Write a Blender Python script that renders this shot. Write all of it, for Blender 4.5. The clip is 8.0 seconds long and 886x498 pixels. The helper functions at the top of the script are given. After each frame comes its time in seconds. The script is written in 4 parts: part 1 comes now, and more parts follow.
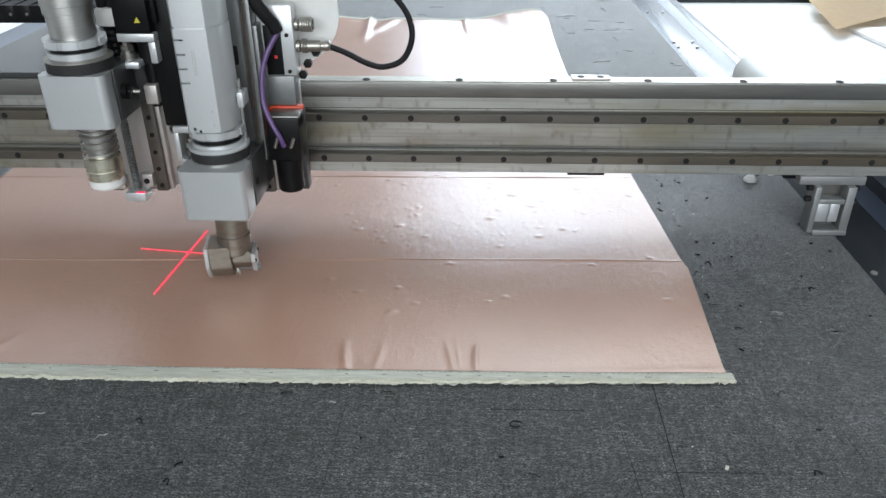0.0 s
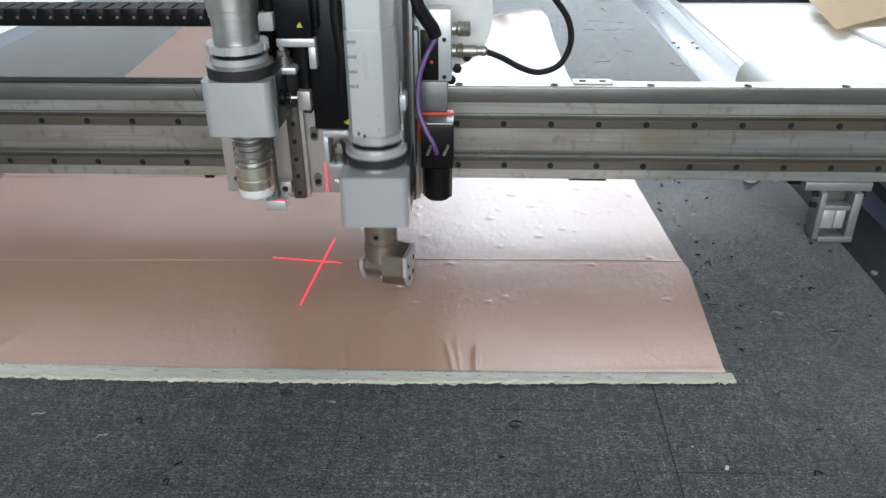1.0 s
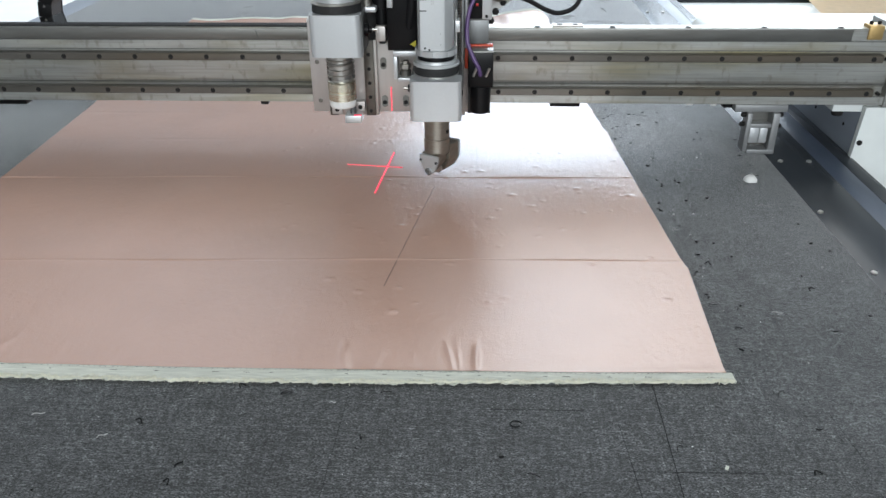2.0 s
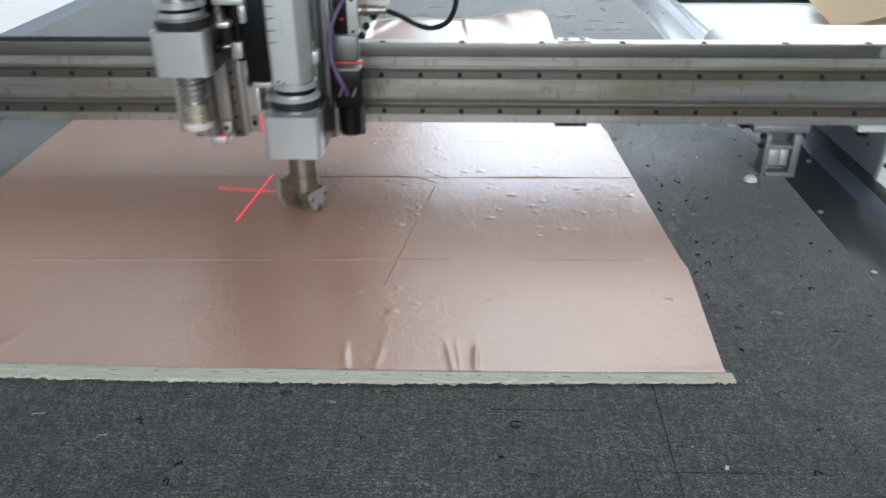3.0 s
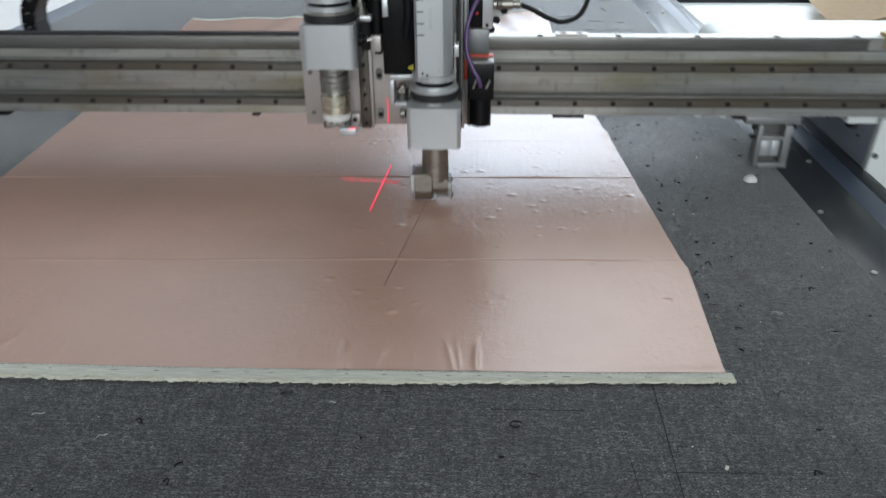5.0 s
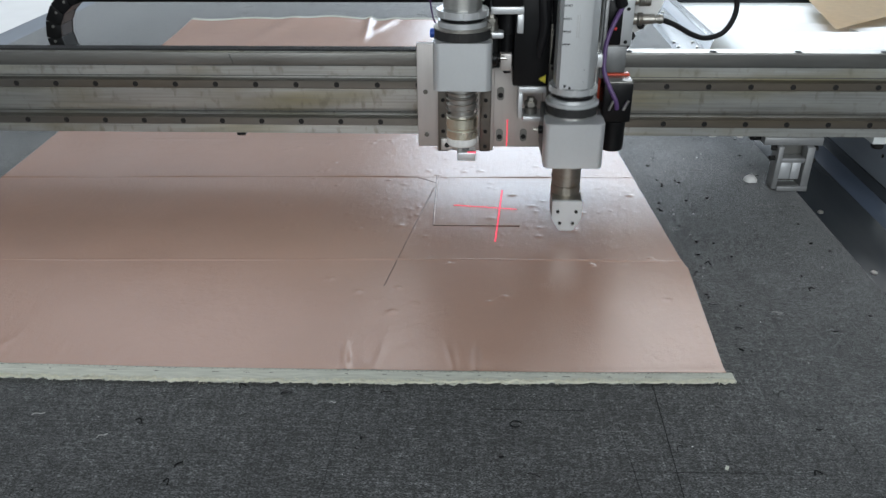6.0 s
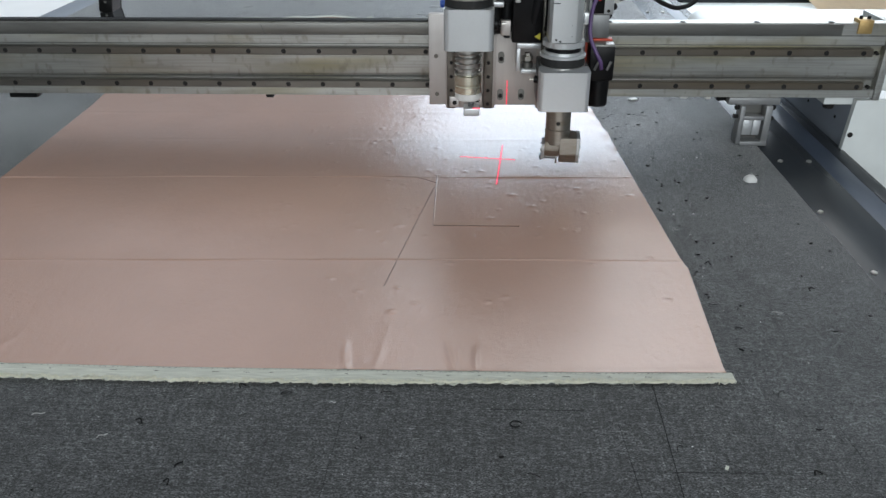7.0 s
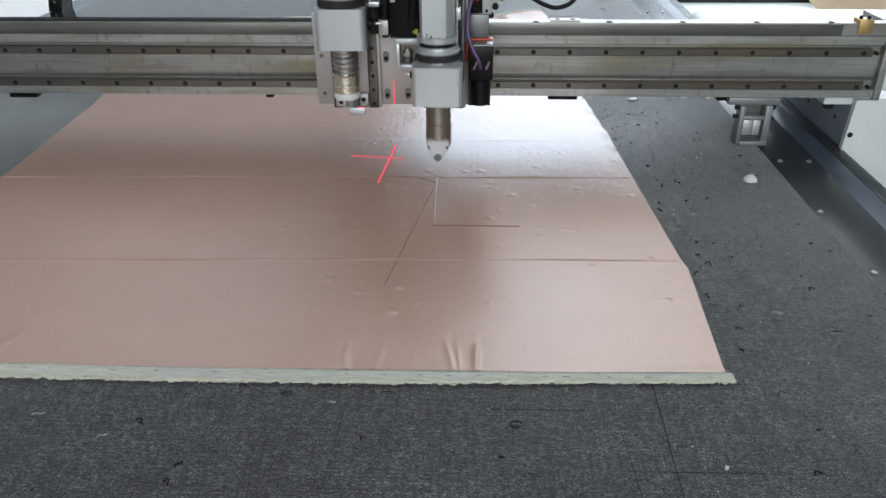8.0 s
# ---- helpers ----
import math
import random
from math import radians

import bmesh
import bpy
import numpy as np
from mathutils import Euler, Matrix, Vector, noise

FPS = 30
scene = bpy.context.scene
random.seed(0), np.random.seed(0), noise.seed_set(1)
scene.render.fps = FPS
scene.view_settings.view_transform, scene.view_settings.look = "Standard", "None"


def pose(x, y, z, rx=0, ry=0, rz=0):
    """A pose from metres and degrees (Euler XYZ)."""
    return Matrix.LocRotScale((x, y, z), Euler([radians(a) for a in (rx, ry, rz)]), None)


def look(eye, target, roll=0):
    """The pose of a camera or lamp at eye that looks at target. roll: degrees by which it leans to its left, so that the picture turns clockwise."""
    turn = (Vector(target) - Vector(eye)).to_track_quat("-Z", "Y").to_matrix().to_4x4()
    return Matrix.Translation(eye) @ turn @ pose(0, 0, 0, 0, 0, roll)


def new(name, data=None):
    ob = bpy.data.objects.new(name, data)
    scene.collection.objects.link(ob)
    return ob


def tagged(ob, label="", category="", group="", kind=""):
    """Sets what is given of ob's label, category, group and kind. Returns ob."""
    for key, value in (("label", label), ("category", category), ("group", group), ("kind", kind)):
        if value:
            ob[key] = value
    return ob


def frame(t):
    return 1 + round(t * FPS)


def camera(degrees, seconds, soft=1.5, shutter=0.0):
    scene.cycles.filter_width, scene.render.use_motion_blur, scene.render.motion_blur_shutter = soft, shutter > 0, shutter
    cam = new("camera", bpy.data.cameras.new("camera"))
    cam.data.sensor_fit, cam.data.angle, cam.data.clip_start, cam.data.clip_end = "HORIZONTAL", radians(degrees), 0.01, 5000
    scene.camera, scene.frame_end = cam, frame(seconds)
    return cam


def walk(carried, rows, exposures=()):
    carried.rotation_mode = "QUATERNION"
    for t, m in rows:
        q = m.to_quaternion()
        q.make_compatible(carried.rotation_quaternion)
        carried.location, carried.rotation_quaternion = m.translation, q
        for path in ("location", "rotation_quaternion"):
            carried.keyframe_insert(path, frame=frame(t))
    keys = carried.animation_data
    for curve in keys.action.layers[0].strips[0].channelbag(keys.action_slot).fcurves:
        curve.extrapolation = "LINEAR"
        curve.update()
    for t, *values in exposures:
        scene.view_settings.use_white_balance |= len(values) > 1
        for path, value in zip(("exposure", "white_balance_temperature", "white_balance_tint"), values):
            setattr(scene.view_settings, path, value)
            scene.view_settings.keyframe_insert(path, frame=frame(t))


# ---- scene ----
cam = camera(59.7, 8.0, soft=1.5, shutter=0.6)
walk(cam, [(0.0, pose(0, 0, 0.497, 61.01, 0.356, 2.218)), (8.0, pose(0, 0, 0.497, 61.01, 0.356, 2.218))],
     exposures=[(0.0, 0.0), (0.5, -0.12), (1.0, -0.07), (1.5, 0.02), (3.0, -0.28), (3.5, -0.50), (5.5, -0.45), (6.5, -0.46), (7.0, -0.43), (8.0, -0.41)])

# ---- world and light: sky, and area lamps for daylight from unseen openings ----
world = bpy.data.worlds.new("world")
scene.world = world
world.use_nodes = True
wn = world.node_tree
sky = wn.nodes.new("ShaderNodeTexSky")
sky.sky_type = "NISHITA"
sky.sun_disc = False
sky.sun_elevation = radians(40)
sky.sun_rotation = radians(20)
wn.links.new(sky.outputs[0], wn.nodes["Background"].inputs[0])
wn.nodes["Background"].inputs[1].default_value = 0.12


def area_lamp(name, eye, target, sx, sy, power, colour):
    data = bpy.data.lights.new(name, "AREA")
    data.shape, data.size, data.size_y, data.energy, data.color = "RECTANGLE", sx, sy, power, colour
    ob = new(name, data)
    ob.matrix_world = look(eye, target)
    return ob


ROOM_X0, ROOM_X1, ROOM_Y0, ROOM_Y1, ROOM_Z0, ROOM_Z1 = -4.0, 4.6, -3.2, 6.8, -0.86, 3.2
area_lamp("back_window_daylight", (0.45, 6.74, 1.92), (0.45, 0, 1.92), 1.8, 2.4, 88, (0.71, 0.85, 1.0))
# low side lamp: unseen opening added to brighten the right-hand back
area_lamp("added_side_light", (2.6, 6.74, 1.35), (2.6, 0, 1.35), 2.3, 1.6, 100, (0.78, 0.89, 1.0))
# fill from behind the camera; no window is seen there
area_lamp("front_fill_light", (0.2, -3.14, 1.5), (0.2, 2, 0.6), 3.9, 2.0, 165, (0.93, 0.975, 1.0))
# overhead lamp, source unseen, placed by fabric highlights and the beam's shadow
area_lamp("unseen_roof_light", (0.95, 4.97, 3.14), (0.95, 4.97, 0), 2.9, 3.5, 150, (0.89, 0.955, 1.0))
# weaker overhead lamp added to lift the left side; no known opening
area_lamp("unseen_roof_light", (-2.4, 4.97, 3.14), (-2.4, 4.97, 0), 2.4, 3.5, 48, (0.95, 0.98, 1.0))


# ---- materials ----
def material(name, base, rough=0.5, metal=0.0, vary=0.12, scale=30.0, bump=0.0, bump_scale=200.0,
             stretch=(1, 1, 1), second=None, second_scale=6.0, second_amount=0.3, rough_vary=0.1, spec=0.5, coat=0.0):
    """Principled surface with grain and a second, larger, stain colour."""
    m = bpy.data.materials.new(name)
    m.use_nodes = True
    t = m.node_tree
    b = t.nodes["Principled BSDF"]
    b.inputs["Metallic"].default_value = metal
    b.inputs["Specular IOR Level"].default_value = spec
    b.inputs["Coat Weight"].default_value = coat
    co = t.nodes.new("ShaderNodeTexCoord")
    mp = t.nodes.new("ShaderNodeMapping")
    mp.inputs["Scale"].default_value = stretch
    t.links.new(co.outputs["Object"], mp.inputs["Vector"])
    n1 = t.nodes.new("ShaderNodeTexNoise")
    n1.inputs["Scale"].default_value = scale
    n1.inputs["Detail"].default_value = 5
    t.links.new(mp.outputs[0], n1.inputs["Vector"])
    r1 = t.nodes.new("ShaderNodeMapRange")
    r1.inputs["From Min"].default_value, r1.inputs["From Max"].default_value = 0.25, 0.75
    r1.inputs["To Min"].default_value, r1.inputs["To Max"].default_value = 1 - vary, 1 + vary
    t.links.new(n1.outputs["Fac"], r1.inputs["Value"])
    n2 = t.nodes.new("ShaderNodeTexNoise")
    n2.inputs["Scale"].default_value = second_scale
    n2.inputs["Detail"].default_value = 3
    t.links.new(mp.outputs[0], n2.inputs["Vector"])
    r2 = t.nodes.new("ShaderNodeMapRange")
    r2.inputs["From Min"].default_value, r2.inputs["From Max"].default_value = 0.5, 0.72
    r2.inputs["To Max"].default_value = second_amount if second else 0.0
    t.links.new(n2.outputs["Fac"], r2.inputs["Value"])
    mix = t.nodes.new("ShaderNodeMix")
    mix.data_type = "RGBA"
    mix.inputs[6].default_value = (*base, 1)
    mix.inputs[7].default_value = (*(second or base), 1)
    t.links.new(r2.outputs[0], mix.inputs[0])
    mul = t.nodes.new("ShaderNodeVectorMath")
    mul.operation = "SCALE"
    t.links.new(mix.outputs[2], mul.inputs[0])
    t.links.new(r1.outputs[0], mul.inputs["Scale"])
    t.links.new(mul.outputs[0], b.inputs["Base Color"])
    rr = t.nodes.new("ShaderNodeMapRange")
    rr.inputs["To Min"].default_value, rr.inputs["To Max"].default_value = max(0.02, rough - rough_vary), rough + rough_vary
    t.links.new(n2.outputs["Fac"], rr.inputs["Value"])
    t.links.new(rr.outputs[0], b.inputs["Roughness"])
    if bump:
        n3 = t.nodes.new("ShaderNodeTexNoise")
        n3.inputs["Scale"].default_value = bump_scale
        n3.inputs["Detail"].default_value = 3
        t.links.new(mp.outputs[0], n3.inputs["Vector"])
        bp = t.nodes.new("ShaderNodeBump")
        bp.inputs["Strength"].default_value = bump
        bp.inputs["Distance"].default_value = 0.001
        t.links.new(n3.outputs["Fac"], bp.inputs["Height"])
        t.links.new(bp.outputs[0], b.inputs["Normal"])
    return m


def noise_layer(t, co, scale, stretch, lo, hi, detail=2, low=0.36, high=0.64):
    """Noise in object space, stretched along an axis and mapped to a factor."""
    mp = t.nodes.new("ShaderNodeMapping")
    mp.inputs["Scale"].default_value = stretch
    t.links.new(co.outputs["Object"], mp.inputs[0])
    n = t.nodes.new("ShaderNodeTexNoise")
    n.inputs["Scale"].default_value, n.inputs["Detail"].default_value = scale, detail
    t.links.new(mp.outputs[0], n.inputs["Vector"])
    r = t.nodes.new("ShaderNodeMapRange")
    r.inputs["From Min"].default_value, r.inputs["From Max"].default_value = low, high
    r.inputs["To Min"].default_value, r.inputs["To Max"].default_value = lo, hi
    t.links.new(n.outputs["Fac"], r.inputs["Value"])
    return r.outputs[0]


def math_node(t, op, a, b):
    m = t.nodes.new("ShaderNodeMath")
    m.operation = op
    for k, v in enumerate((a, b)):
        if isinstance(v, (int, float)):
            m.inputs[k].default_value = v
        else:
            t.links.new(v, m.inputs[k])
    return m.outputs[0]


def felt_material():
    """Charcoal felt: fibre grain, faint woven lines both ways, pale flecks, rubbed patches."""
    m = material("grey_felt", (0.075, 0.08, 0.082), 0.62, vary=0.0, bump=0.9, bump_scale=900, spec=0.5)
    t = m.node_tree
    b = t.nodes["Principled BSDF"]
    co = t.nodes.new("ShaderNodeTexCoord")
    acc = None
    for sc, st, lo, hi in ((800.0, (0.6, 1.0, 1), 0.0, 2.6), (380.0, (0.5, 1.0, 1), 0.45, 1.65), (420.0, (0.025, 1, 1), 0.78, 1.22), (300.0, (1, 0.03, 1), 0.86, 1.14),
                           (170.0, (0.7, 1, 1), 0.72, 1.36), (60.0, (1, 1, 1), 0.82, 1.18), (25.0, (1, 0.8, 1), 0.84, 1.16), (4.0, (1, 1, 1), 0.86, 1.14)):
        r = noise_layer(t, co, sc, st, lo, hi)
        acc = r if acc is None else math_node(t, "MULTIPLY", acc, r)
    fleck = noise_layer(t, co, 400.0, (0.6, 1.0, 1), 0.0, 1.8, 1, 0.62, 0.76)
    acc = math_node(t, "ADD", acc, fleck)
    s = t.nodes.new("ShaderNodeVectorMath")
    s.operation = "SCALE"
    s.inputs[0].default_value = (0.032, 0.0335, 0.034)
    t.links.new(acc, s.inputs["Scale"])
    t.links.new(s.outputs[0], b.inputs["Base Color"])
    b.inputs["Sheen Weight"].default_value, b.inputs["Sheen Roughness"].default_value = 0.55, 0.25
    b.inputs["Sheen Tint"].default_value = (0.97, 1.0, 1.0, 1)
    return m


def cloth_material():
    """Copper-pink coated fabric: glossy skin with crinkles over a fine weave."""
    m = material("copper_pink_coated_fabric", (0.405, 0.245, 0.182), 0.26, vary=0.04, scale=9.0, second=(0.36, 0.242, 0.195),
                 second_scale=2.2, second_amount=0.6, rough_vary=0.03, spec=0.68, coat=0.16)
    t = m.node_tree
    b = t.nodes["Principled BSDF"]
    co = t.nodes.new("ShaderNodeTexCoord")
    h = None
    for sc, st, amp in ((13.0, (1, 1, 1), 0.7), (40.0, (1, 0.7, 1), 0.26), (110.0, (1, 0.6, 1), 0.17), (240.0, (1, 0.6, 1), 0.14), (450.0, (1, 1, 1), 0.11), (900.0, (1, 1, 1), 0.14)):
        r = math_node(t, "MULTIPLY", noise_layer(t, co, sc, st, 0.0, 1.0, 1, 0.0, 1.0), amp)
        h = r if h is None else math_node(t, "ADD", h, r)
    # crinkles: thin ridges where a noise crosses its middle, in some patches more than in others
    patch = noise_layer(t, co, 5.0, (1, 1, 1), 0.1, 1.0, 2, 0.42, 0.62)
    for sc, st, amp in ((26.0, (1.0, 0.55, 1), 0.10), (60.0, (0.6, 1.0, 1), 0.08)):
        n = noise_layer(t, co, sc, st, -0.5, 0.5, 2, 0.0, 1.0)
        ridge = math_node(t, "SUBTRACT", 1.0, math_node(t, "MULTIPLY", math_node(t, "ABSOLUTE", n, 0.0), 16.0))
        ridge = math_node(t, "MULTIPLY", math_node(t, "MAXIMUM", ridge, 0.0), amp)
        h = math_node(t, "ADD", h, math_node(t, "MULTIPLY", ridge, patch))
    bp = t.nodes.new("ShaderNodeBump")
    b.inputs["Coat Roughness"].default_value = 0.17
    bp.inputs["Strength"].default_value, bp.inputs["Distance"].default_value = 0.6, 0.0018
    t.links.new(h, bp.inputs["Height"])
    t.links.new(bp.outputs[0], b.inputs["Normal"])
    t.links.new(bp.outputs[0], b.inputs["Coat Normal"])
    return m


def beam_material():
    """Milled aluminium, drawn along its length, with blotches of old yellow-brown oil."""
    m = material("dull_milled_aluminium", (0.38, 0.38, 0.355), 0.40, 0.75, 0.2, 40, 0.15, 300, (0.16, 1, 1), (0.27, 0.24, 0.125), 16, 0.9)
    t = m.node_tree
    b = t.nodes["Principled BSDF"]
    co = t.nodes.new("ShaderNodeTexCoord")
    was = b.inputs["Base Color"].links[0].from_socket
    blot = noise_layer(t, co, 11.0, (0.8, 1, 1.6), 0.0, 0.55, 6, 0.54, 0.74)
    fine = noise_layer(t, co, 85.0, (1, 1, 0.5), 0.0, 0.6, 4, 0.56, 0.72)
    drawn = noise_layer(t, co, 420.0, (0.02, 1, 1), 0.0, 0.45, 3, 0.45, 0.70)
    for f, c in ((blot, (0.24, 0.21, 0.13, 1)), (fine, (0.17, 0.155, 0.115, 1)), (drawn, (0.22, 0.22, 0.205, 1))):
        mix = t.nodes.new("ShaderNodeMix")
        mix.data_type = "RGBA"
        t.links.new(f, mix.inputs[0])
        t.links.new(was, mix.inputs[6])
        mix.inputs[7].default_value = c
        was = mix.outputs[2]
    t.links.new(was, b.inputs["Base Color"])
    return m


def glow(name, colour, strength):
    m = bpy.data.materials.new(name)
    m.use_nodes = True
    b = m.node_tree.nodes["Principled BSDF"]
    b.inputs["Base Color"].default_value = (*colour, 1)
    b.inputs["Emission Color"].default_value = (*colour, 1)
    b.inputs["Emission Strength"].default_value = strength
    return m


M_FELT = felt_material()
M_CLOTH = cloth_material()
M_SELVAGE = material("pale_green_white_selvage", (0.53, 0.54, 0.47), 0.9, vary=0.2, scale=400, stretch=(0.1, 1, 1), bump=0.6, bump_scale=600)
M_THREAD = material("cream_thread", (0.60, 0.59, 0.48), 0.9, vary=0.15, scale=300)
M_BEAM = beam_material()
M_STRIP = material("dark_smeared_steel_strip", (0.17, 0.168, 0.155), 0.40, 0.7, 0.16, 60, 0.1, 300, (0.15, 1, 1), (0.065, 0.055, 0.045), 25, 0.7)
M_RAIL = material("oiled_steel_rail", (0.14, 0.13, 0.115), 0.34, 0.75, 0.2, 50, 0.08, 300, (0.12, 1, 1), (0.13, 0.085, 0.035), 6, 0.9)
M_HOLE = material("black_oxide_bolt", (0.012, 0.0115, 0.011), 0.6, spec=0.2)
M_ANOD = material("silver_anodised_aluminium", (0.55, 0.565, 0.57), 0.36, 0.6, 0.02, 300, 0.02, 900, rough_vary=0.03)
M_PLATE = material("pale_machined_plate", (0.50, 0.475, 0.455), 0.42, 0.6, 0.05, 120, 0.08, 500, (1, 1, 0.2), (0.42, 0.37, 0.32), 12, 0.4)
M_STEEL = material("turned_bright_steel", (0.47, 0.465, 0.44), 0.34, 0.95, 0.10, 60, 0.10, 400, (1, 1, 8))
M_NICKEL = material("dull_nickel_plating", (0.36, 0.345, 0.31), 0.36, 0.9, 0.08, 150)
M_ETCH = material("faint_grey_etching", (0.47, 0.475, 0.47), 0.5, 0.4)
M_SCORE = material("knife_scored_felt", (0.020, 0.021, 0.022), 0.95, spec=0.1)
# dark steel; also carries the tool blocks' shaded sides as a darker colour
M_DARK = material("dark_steel_and_shaded_side", (0.085, 0.087, 0.088), 0.40, 0.6, 0.1, 90, 0.08, 400, (1, 1, 0.3))
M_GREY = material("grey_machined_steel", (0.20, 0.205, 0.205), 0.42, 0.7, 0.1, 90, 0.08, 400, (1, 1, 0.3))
M_TOOL = material("tool_steel_with_rubbed_brown_tint", (0.30, 0.28, 0.245), 0.36, 0.9, 0.08, 120, 0.06, 500, (1, 1, 3), (0.21, 0.16, 0.11), 40, 0.6)
M_BRASSY = material("zinc_passivated_steel", (0.72, 0.69, 0.56), 0.26, 0.95, 0.1, 200, 0.2, 700)
M_BRASS = material("worn_brass", (0.45, 0.31, 0.13), 0.45, 0.8, 0.12, 80)
M_BLACK = material("satin_black_plastic", (0.006, 0.006, 0.0065), 0.33, 0.0, 0.2, 60, spec=0.17)
M_RUBBER = material("black_ribbed_belt_rubber", (0.012, 0.012, 0.012), 0.7, 0.0, 0.2, 300, 0.5, 600)
M_CABLE = material("black_cable_sheath", (0.007, 0.007, 0.008), 0.55, spec=0.22)
M_PURPLE = material("purple_cable_sheath", (0.10, 0.055, 0.16), 0.45, 0, 0.1, 80)
M_ORANGE = material("orange_red_gasket", (0.55, 0.06, 0.02), 0.5)
M_RED = material("red_plastic", (0.5, 0.02, 0.02), 0.5)
M_WHITE = material("white_plastic", (0.66, 0.66, 0.64), 0.5, 0, 0.04, 60)
M_ALUBAR = material("plain_aluminium_bar", (0.26, 0.265, 0.265), 0.42, 0.5, 0.06, 80, 0.06, 400)
M_LINT = material("grey_white_lint", (0.42, 0.42, 0.41), 0.9, 0, 0.15, 90)
M_COVER = material("pale_grey_painted_cover", (0.70, 0.73, 0.71), 0.38, 0, 0.04, 20, 0.1, 200, second=(0.54, 0.56, 0.54), second_scale=9, second_amount=0.35)
M_EDGE = material("grey_coated_steel_edge", (0.034, 0.039, 0.045), 0.24, 0.0, 0.1, 30, 0.06, 300, (1, 0.1, 1), (0.05, 0.055, 0.062), 10, 0.5, spec=0.12)
M_FILM = material("blue_protective_film", (0.055, 0.072, 0.105), 0.42, 0.0, 0.15, 20, 0.5, 40, (1, 0.3, 1), (0.085, 0.105, 0.14), 14, 0.7, spec=0.4)
M_ALU = material("pale_aluminium_edging", (0.26, 0.29, 0.33), 0.5, 0.2, 0.08, 30, 0.1, 300, (1, 0.1, 1), spec=0.3)
M_PAPER = material("white_paper_sheet", (0.86, 0.86, 0.85), 0.6, 0, 0.03, 10)
M_CARD = material("tan_cardboard", (0.70, 0.56, 0.38), 0.85, 0, 0.06, 40)
M_WALL = material("grey_painted_wall", (0.44, 0.45, 0.46), 0.85, 0, 0.06, 3, 0.2, 80)
M_CEIL = material("off_white_ceiling_paint", (0.78, 0.78, 0.76), 0.85, 0, 0.05, 3, 0.2, 80)
M_FLOOR = material("grey_epoxy_floor", (0.30, 0.31, 0.32), 0.35, 0, 0.06, 4)
M_YELLOW = material("yellow_warning_sticker", (0.48, 0.42, 0.03), 0.5)
M_BLUE = material("blue_push_fitting", (0.02, 0.09, 0.45), 0.4)
M_MARK = material("black_engraved_mark", (0.02, 0.02, 0.02), 0.7)
M_SLIT = material("dark_cut_slit", (0.15, 0.095, 0.075), 0.6)
M_LASER = glow("red_laser_light", (1.0, 0.04, 0.09), 1.5)


# ---- mesh helpers ----
def bx(bm, x0, x1, y0, y1, z0, z1, b=0.0, seg=2):
    made = bmesh.ops.create_cube(bm, size=1.0)["verts"]
    for v in made:
        v.co = Vector((x0 + (v.co.x + 0.5) * (x1 - x0), y0 + (v.co.y + 0.5) * (y1 - y0), z0 + (v.co.z + 0.5) * (z1 - z0)))
    if b:
        edges = {e for v in made for e in v.link_edges}
        bmesh.ops.bevel(bm, geom=list(edges), offset=b, segments=seg, affect="EDGES", profile=0.5, clamp_overlap=True)
    return bm


def lathe(bm, centre, profile, seg=32, axis="z"):
    """Turned solid: rows of (radius, height) along the axis, closed at both ends."""
    rings = []
    for r, h in profile:
        ring = []
        for i in range(seg):
            a = 2 * math.pi * i / seg
            p = (r * math.cos(a), r * math.sin(a), h)
            if axis == "y":
                p = (p[0], p[2], -p[1])
            elif axis == "x":
                p = (p[2], p[0], p[1])
            ring.append(bm.verts.new(Vector(centre) + Vector(p)))
        rings.append(ring)
    for a, b in zip(rings, rings[1:]):
        for i in range(seg):
            j = (i + 1) % seg
            bm.faces.new((a[i], a[j], b[j], b[i]))
    bm.faces.new(rings[0][::-1])
    bm.faces.new(rings[-1])
    return bm


def tube(bm, points, r, seg=10):
    pts = [Vector(p) for p in points]
    rings = []
    up = Vector((0.3, 0.2, 1)).normalized()
    for i, p in enumerate(pts):
        d = (pts[min(i + 1, len(pts) - 1)] - pts[max(i - 1, 0)]).normalized()
        a = d.cross(up)
        if a.length < 1e-4:
            a = d.cross(Vector((1, 0, 0)))
        a.normalize()
        b = d.cross(a).normalized()
        up = -b if i else up
        up = a.cross(d)
        rings.append([bm.verts.new(p + r * (math.cos(2 * math.pi * k / seg) * a + math.sin(2 * math.pi * k / seg) * b)) for k in range(seg)])
    for q, w in zip(rings, rings[1:]):
        for k in range(seg):
            bm.faces.new((q[k], q[(k + 1) % seg], w[(k + 1) % seg], w[k]))
    bm.faces.new(rings[0][::-1])
    bm.faces.new(rings[-1])
    return bm


def smooth_line(points, n=10):
    """Catmull-Rom line through the points."""
    p = [Vector(q) for q in points]
    p = [2 * p[0] - p[1]] + p + [2 * p[-1] - p[-2]]
    out = []
    for i in range(1, len(p) - 2):
        for k in range(n):
            t = k / n
            out.append(0.5 * (2 * p[i] + (p[i + 1] - p[i - 1]) * t + (2 * p[i - 1] - 5 * p[i] + 4 * p[i + 1] - p[i + 2]) * t * t
                              + (3 * p[i] - p[i - 1] - 3 * p[i + 1] + p[i + 2]) * t ** 3))
    out.append(p[-2])
    return out


def helix(x, y, z0, z1, r, turns, n=14):
    return [(x + r * math.cos(2 * math.pi * k / n), y + r * math.sin(2 * math.pi * k / n), z0 + (z1 - z0) * k / (turns * n)) for k in range(turns * n + 1)]


